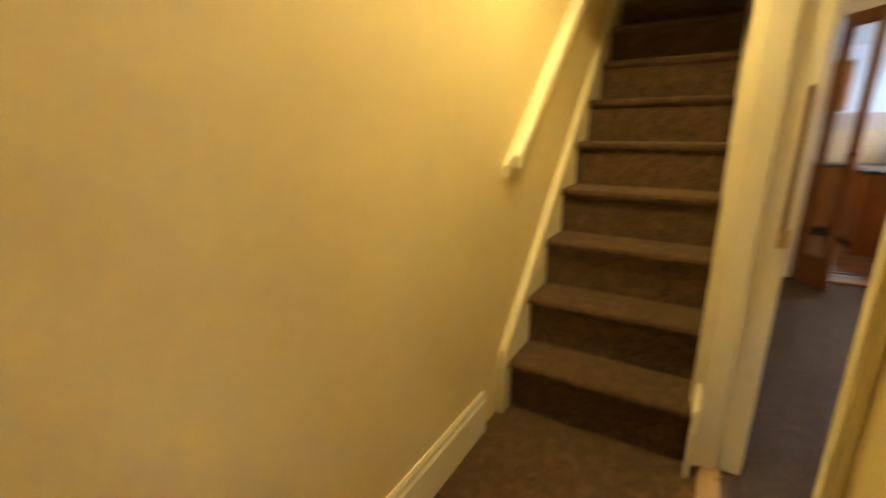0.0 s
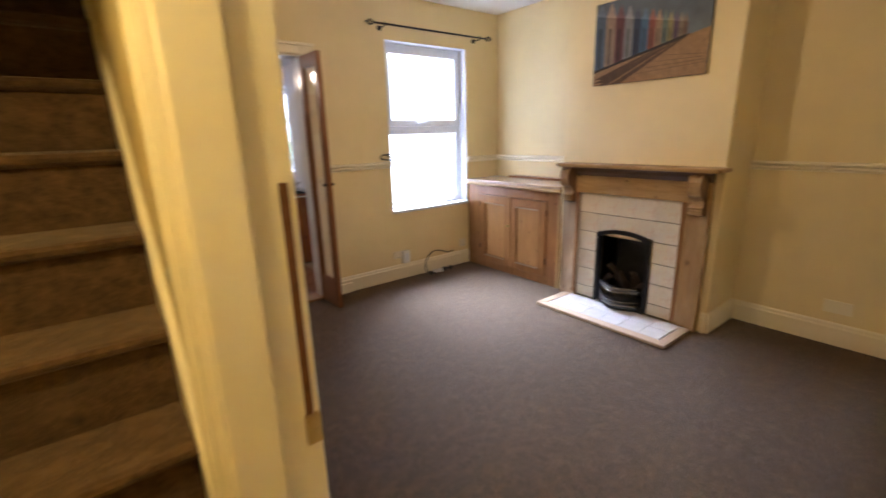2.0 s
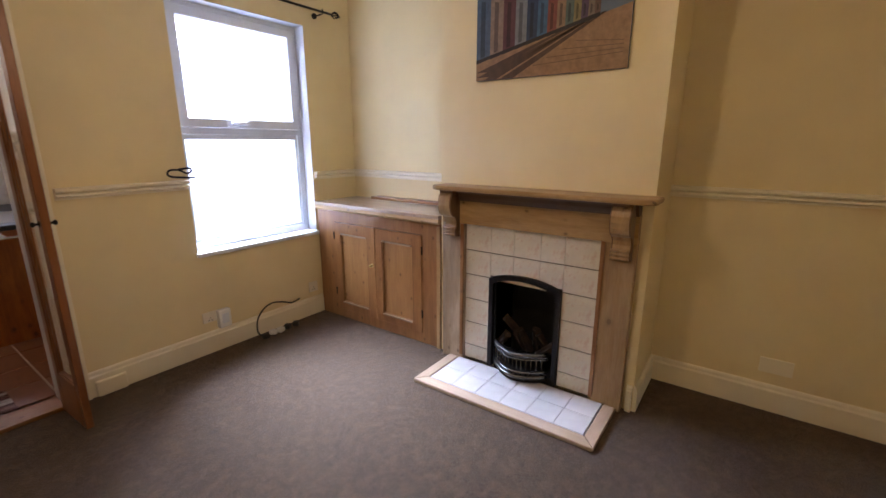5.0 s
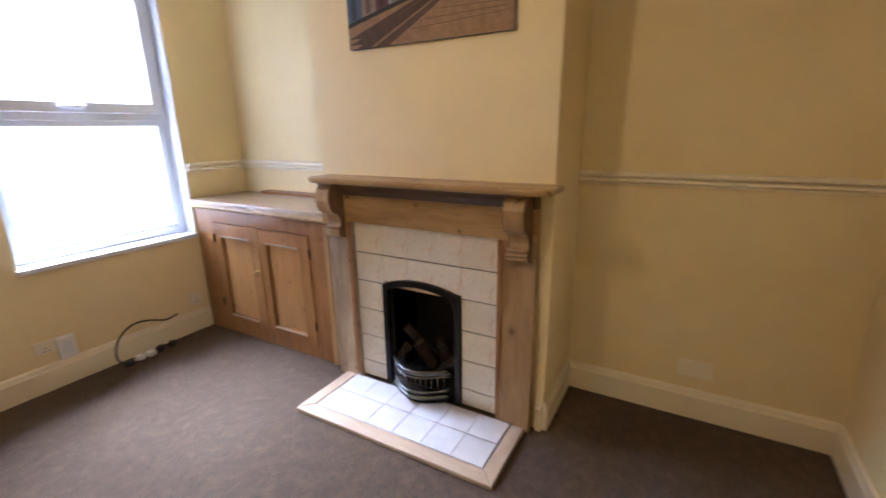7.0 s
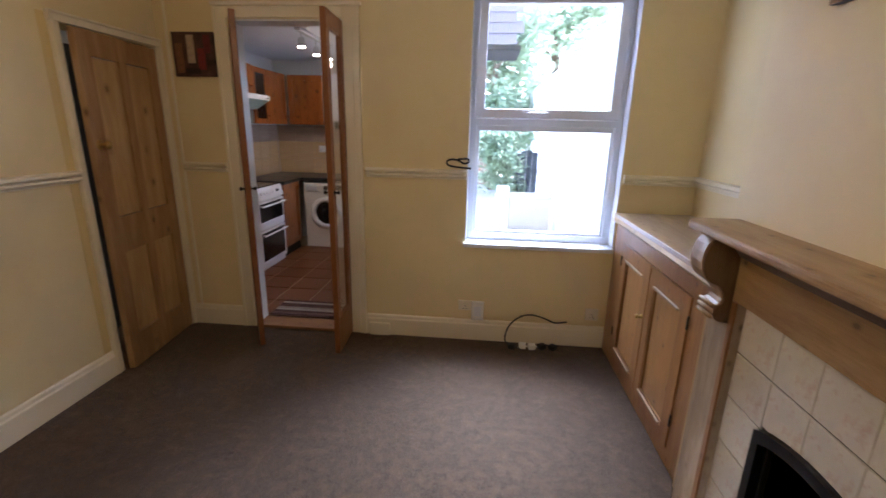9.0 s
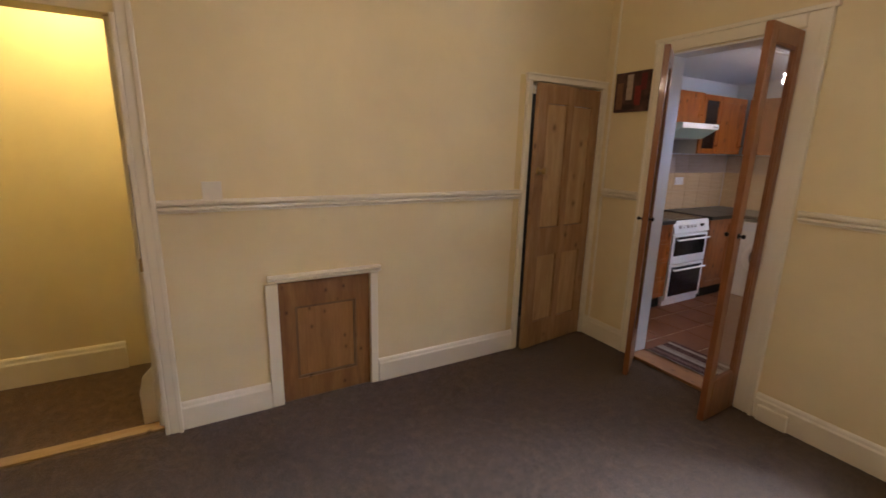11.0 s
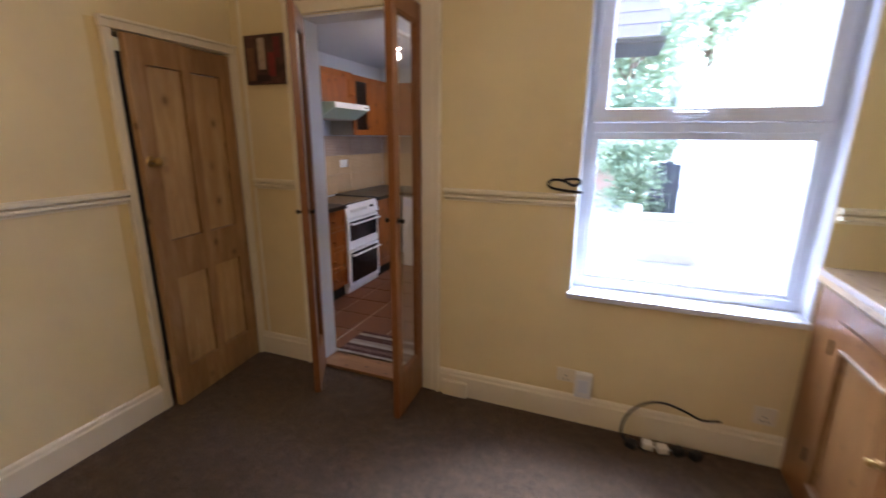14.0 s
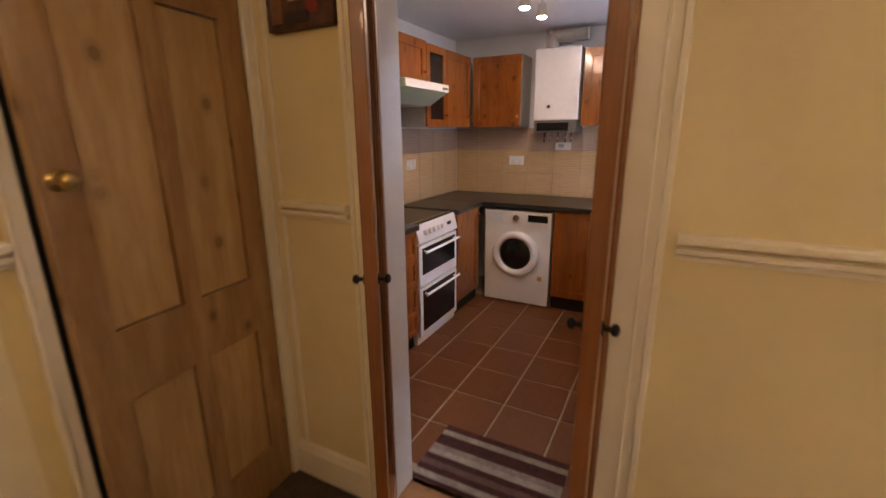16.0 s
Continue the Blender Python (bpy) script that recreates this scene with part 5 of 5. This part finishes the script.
structure("boundary_wall", boxes((-3.0, 2.35, 15.6, 15.85, -0.2, 1.75)), mosaic_mat("weathered_red_brick", (0.42, 0.20, 0.14), (0.33, 0.17, 0.12), (0.42, 0.38, 0.33), 4.5), "weathered red brick boundary wall", "wall")
fence = thing("garden_fence", (2.9, 10.2, -0.12), "blue-grey wooden garden gate boards", "fence")
M_BOARD = pine("blue_grey_boards", (0.04, 0.05, 0.064), (0.075, 0.092, 0.115), 2, 0.7, knots=False, coat=0.0)
for k in range(4):
    x = 2.72 + 0.105 * k
    part("board", boxes((x, x + 0.098, 10.15 + 0.012 * (k % 2), 10.175 + 0.012 * (k % 2), -0.12, 1.12 + 0.02 * (k % 3))), M_BOARD, fence)
part("rail", boxes((2.70, 3.15, 10.19, 10.23, 0.75, 0.83)), M_BOARD, fence)
part("rail", boxes((2.70, 3.15, 10.19, 10.23, 0.10, 0.18)), M_BOARD, fence)

roof = thing("shed_roof", (2.2, 10.4, 2.86), "slate lean-to roof over the far end of the yard", "roof")
M_SLATE = plain("grey_slate", (0.075, 0.062, 0.058), 0.7, var=0.25, scale=12, strength=0.3)
part("fascia", boxes((1.2, 2.70, 10.0, 10.03, 2.80, 2.86)), M_DARK, roof)
part("deck", boxes((1.2, 2.70, 10.03, 11.2, 2.79, 2.83)), M_DARK, roof)
slate = bmesh.new()
box(slate, -0.12, 0.12, 0, 0.30, 0, 0.012)
slate_me = bpy.data.meshes.new("slate")
slate.to_mesh(slate_me)
slate.free()
slate_me.materials.append(M_SLATE)
for r in range(6):
    for k in range(7):
        x = 1.28 + 0.245 * k + (0.12 if r % 2 else 0)
        if x > 2.60 + 0.03 * r:
            continue
        o = new("slate", slate_me)
        o.parent = roof
        o.matrix_parent_inverse = WORLD[roof].inverted()
        o.matrix_basis = pose(x, 9.98 + 0.16 * r, 2.86 + 0.20 * r, 50, 0, 0)
for i in range(2):
    part("post", boxes((1.22 + 0.4 * i, 1.30 + 0.4 * i, 10.9, 10.98, -0.12, 2.79)), M_BOARD, roof)


def leafy(name):
    m, nt, b = noodle(name)
    geo = nt.nodes.new("ShaderNodeNewGeometry")
    nt.links.new(ramp(nt, geo.outputs["Random Per Island"], [(0, (0.06, 0.115, 0.06)), (0.6, (0.10, 0.17, 0.09)), (1, (0.14, 0.21, 0.11))]), b.inputs["Base Color"])
    b.inputs["Roughness"].default_value = 0.5
    tr = nt.nodes.new("ShaderNodeBsdfTranslucent")
    tr.inputs[0].default_value = (0.38, 0.48, 0.32, 1)
    ms = nt.nodes.new("ShaderNodeMixShader")
    ms.inputs[0].default_value = 0.5
    nt.links.new(b.outputs[0], ms.inputs[1])
    nt.links.new(tr.outputs[0], ms.inputs[2])
    nt.links.new(ms.outputs[0], nt.nodes["Material Output"].inputs[0])
    return m


M_LEAFG = leafy("green_leaves")
M_BARK = plain("bark", (0.09, 0.065, 0.045), 0.9, var=0.4, scale=9, strength=0.7)


def tree(name, label, base, height, spread, leaves, size, seed, low=0.35):
    rng = random.Random(seed)
    ob = thing(name, base, label, "tree")
    b = Vector(base)
    bm = bmesh.new()
    top = b + Vector((rng.uniform(-0.2, 0.2), rng.uniform(-0.2, 0.2), height * 0.75))
    cyl(bm, b, b + (top - b) * 0.5, height * 0.028, height * 0.02, 9)
    cyl(bm, b + (top - b) * 0.48, top, height * 0.02, height * 0.006, 8)
    tips = [top]
    for k in range(11):
        s = b + (top - b) * rng.uniform(low * 0.7, 0.95)
        a = rng.uniform(0, 2 * math.pi)
        e = s + Vector((math.cos(a) * spread * rng.uniform(0.4, 0.9), math.sin(a) * spread * rng.uniform(0.4, 0.9), height * rng.uniform(0.06, 0.24)))
        cyl(bm, s, e, height * 0.009, height * 0.003, 6)
        tips += [e, s.lerp(e, 0.6)]
    part("trunk", bm, M_BARK, ob)
    vs, fs = [], []
    for k in range(leaves):
        c = rng.choice(tips) + Vector((rng.gauss(0, 1), rng.gauss(0, 1), rng.gauss(0, 0.8))) * spread * 0.24
        u = Vector((rng.gauss(0, 1), rng.gauss(0, 1), rng.gauss(0, 0.6))).normalized()
        w = u.cross(Vector((rng.gauss(0, 1), rng.gauss(0, 1), rng.gauss(0, 1)))).normalized()
        L = size * rng.uniform(0.6, 1.3)
        n = len(vs)
        vs += [c - u * L, c + w * L * 0.45, c + u * L, c - w * L * 0.45]
        fs.append((n, n + 1, n + 2, n + 3))
    me = bpy.data.meshes.new("crown")
    me.from_pydata([v - b for v in vs], [], fs)
    me.materials.append(M_LEAFG)
    cr = new("crown", me)
    cr.location = b
    WORLD[cr] = Matrix.Translation(b)
    cr.parent = ob
    cr.matrix_parent_inverse = WORLD[ob].inverted()
    tagged(cr, kind="stuff")
    return ob


tree("garden_shrub", "bushy green shrub behind the low garden wall", (2.6, 9.78, -0.12), 1.9, 0.5, 3600, 0.05, 3, 0.3)
tree("garden_tree", "tall leafy green garden tree beyond the yard", (2.45, 14.5, -0.12), 5.6, 1.7, 9000, 0.10, 8, 0.2)
tree("garden_tree", "tall leafy green tree at the end of the garden", (4.6, 19.0, -0.12), 8.0, 2.4, 5200, 0.14, 12)
tree("garden_tree", "leafy green tree behind the lean-to roof", (1.2, 17.0, -0.12), 7.0, 2.4, 8000, 0.12, 21, 0.2)

# ---- repeated small pieces ----
def tile_mesh(name, size, thick, mat, gap=0.003):
    bm = bmesh.new()
    a, b = size[0] / 2 - gap / 2, size[1] / 2 - gap / 2
    e = 0.0025
    lo = [bm.verts.new((sx * a, sy * b, 0)) for sx, sy in ((-1, -1), (1, -1), (1, 1), (-1, 1))]
    mid = [bm.verts.new((sx * a, sy * b, thick - e)) for sx, sy in ((-1, -1), (1, -1), (1, 1), (-1, 1))]
    hi = [bm.verts.new((sx * (a - e), sy * (b - e), thick)) for sx, sy in ((-1, -1), (1, -1), (1, 1), (-1, 1))]
    for p, q in ((lo, mid), (mid, hi)):
        for i in range(4):
            j = (i + 1) % 4
            bm.faces.new((p[i], p[j], q[j], q[i]))
    bm.faces.new(hi)
    me = bpy.data.meshes.new(name)
    bm.to_mesh(me)
    bm.free()
    me.materials.append(mat)
    return me


def lay(me, parent, m):
    o = new("tile", me)
    o.parent = parent
    o.matrix_parent_inverse = WORLD[parent].inverted()
    o.matrix_basis = m
    return o


rng = random.Random(7)
# slips round the fire: five across, six up, leaving the opening
slip_bed = part("slip_bed", wall_bm("y", 3.045, 3.062, 2.612, 3.472, 0.016, 0.955, [(OY0 + 0.01, OY1 - 0.01, 0.016, 0.63)]), M_GROUT, fp, "grouted bed of the tiled slips")
YL, ZL = [3.472, 3.287, 3.129, 2.957, 2.813, 2.612], [0.955, 0.783, 0.619, 0.451, 0.285, 0.12, 0.022]
for r in range(6):
    for c in range(5):
        y0, y1, z1, z0 = YL[c + 1], YL[c], ZL[r], ZL[r + 1]
        spans = [(y0, y1)]
        if z1 < 0.66:
            spans = [(a, b) for a, b in ((max(y0, OY1), y1), (y0, min(y1, OY0))) if b - a > 0.02]
        for a, b in spans:
            zz0 = z0 if not (1 <= r < 2 and OY0 - 0.03 < (a + b) / 2 < OY1 + 0.03) else 0.635
            me = tile_mesh("tile", (b - a + 0.0022, z1 - zz0 - 0.0025), 0.007, M_FTILE)
            lay(me, fp, pose(3.0455, (a + b) / 2, (z1 + zz0) / 2, 90, 0, -90) @ pose(0, 0, 0, rng.uniform(-0.3, 0.3)))
# hearth tiles
tw = (3.50 - 2.53) / 6
hm_ = tile_mesh("tile", (tw, 0.165), 0.008, M_HTILE, 0.0015)
for k in range(6):
    for r in range(2):
        lay(hm_, hearth, pose(2.763 + 0.167 * r, 2.53 + tw * (k + 0.5), 0.014, 0, 0, 90))
# kitchen floor
ft = tile_mesh("tile", (0.31, 0.31), 0.006, M_TERRA, 0.011)
for i in range(-3, 6):
    for j in range(-4, 6):
        cx, cy = 0.19 + 0.31 * i, 6.375 + 0.31 * j
        if KX0 + 0.12 < cx < KX1 - 0.1 and KY0 + 0.12 < cy < 7.6:
            lay(ft, KFLOOR, pose(cx, cy, KZ - 0.006, rng.uniform(-0.15, 0.15), rng.uniform(-0.15, 0.15)))
# wall tiles behind the worktops
splash_w = structure("splashback_west", boxes((KX0, KX0 + 0.003, 5.84, KY1 - 0.01, WT1, WU0)), M_KGROUT, "tiled splashback behind the cooker", "splashback")
splash_n = structure("splashback_north", boxes((KX0 + 0.011, KX1, KY1 - 0.003, KY1, WT1, WU0)), M_KGROUT, "tiled splashback on the end wall", "splashback")
wt_a, wt_b = tile_mesh("tile", (0.251, 0.209), 0.006, M_MOSAIC, 0.0012), tile_mesh("tile", (0.251, 0.209), 0.006, M_MOSAIC2, 0.0012)
for r in range(3):
    z = WT1 + 0.105 + 0.209 * r
    me = wt_b if r == 2 else wt_a
    for k in range(8):
        y = KY1 - 0.135 - 0.251 * k
        if y > 5.95:
            lay(me, splash_w, pose(KX0 + 0.003, y, z, 90, 0, 90))
    for k in range(9):
        x = KX0 + 0.136 + 0.251 * k
        if x < KX1 - 0.12:
            lay(me, splash_n, pose(x, KY1 - 0.003, z, 90, 0, 0))
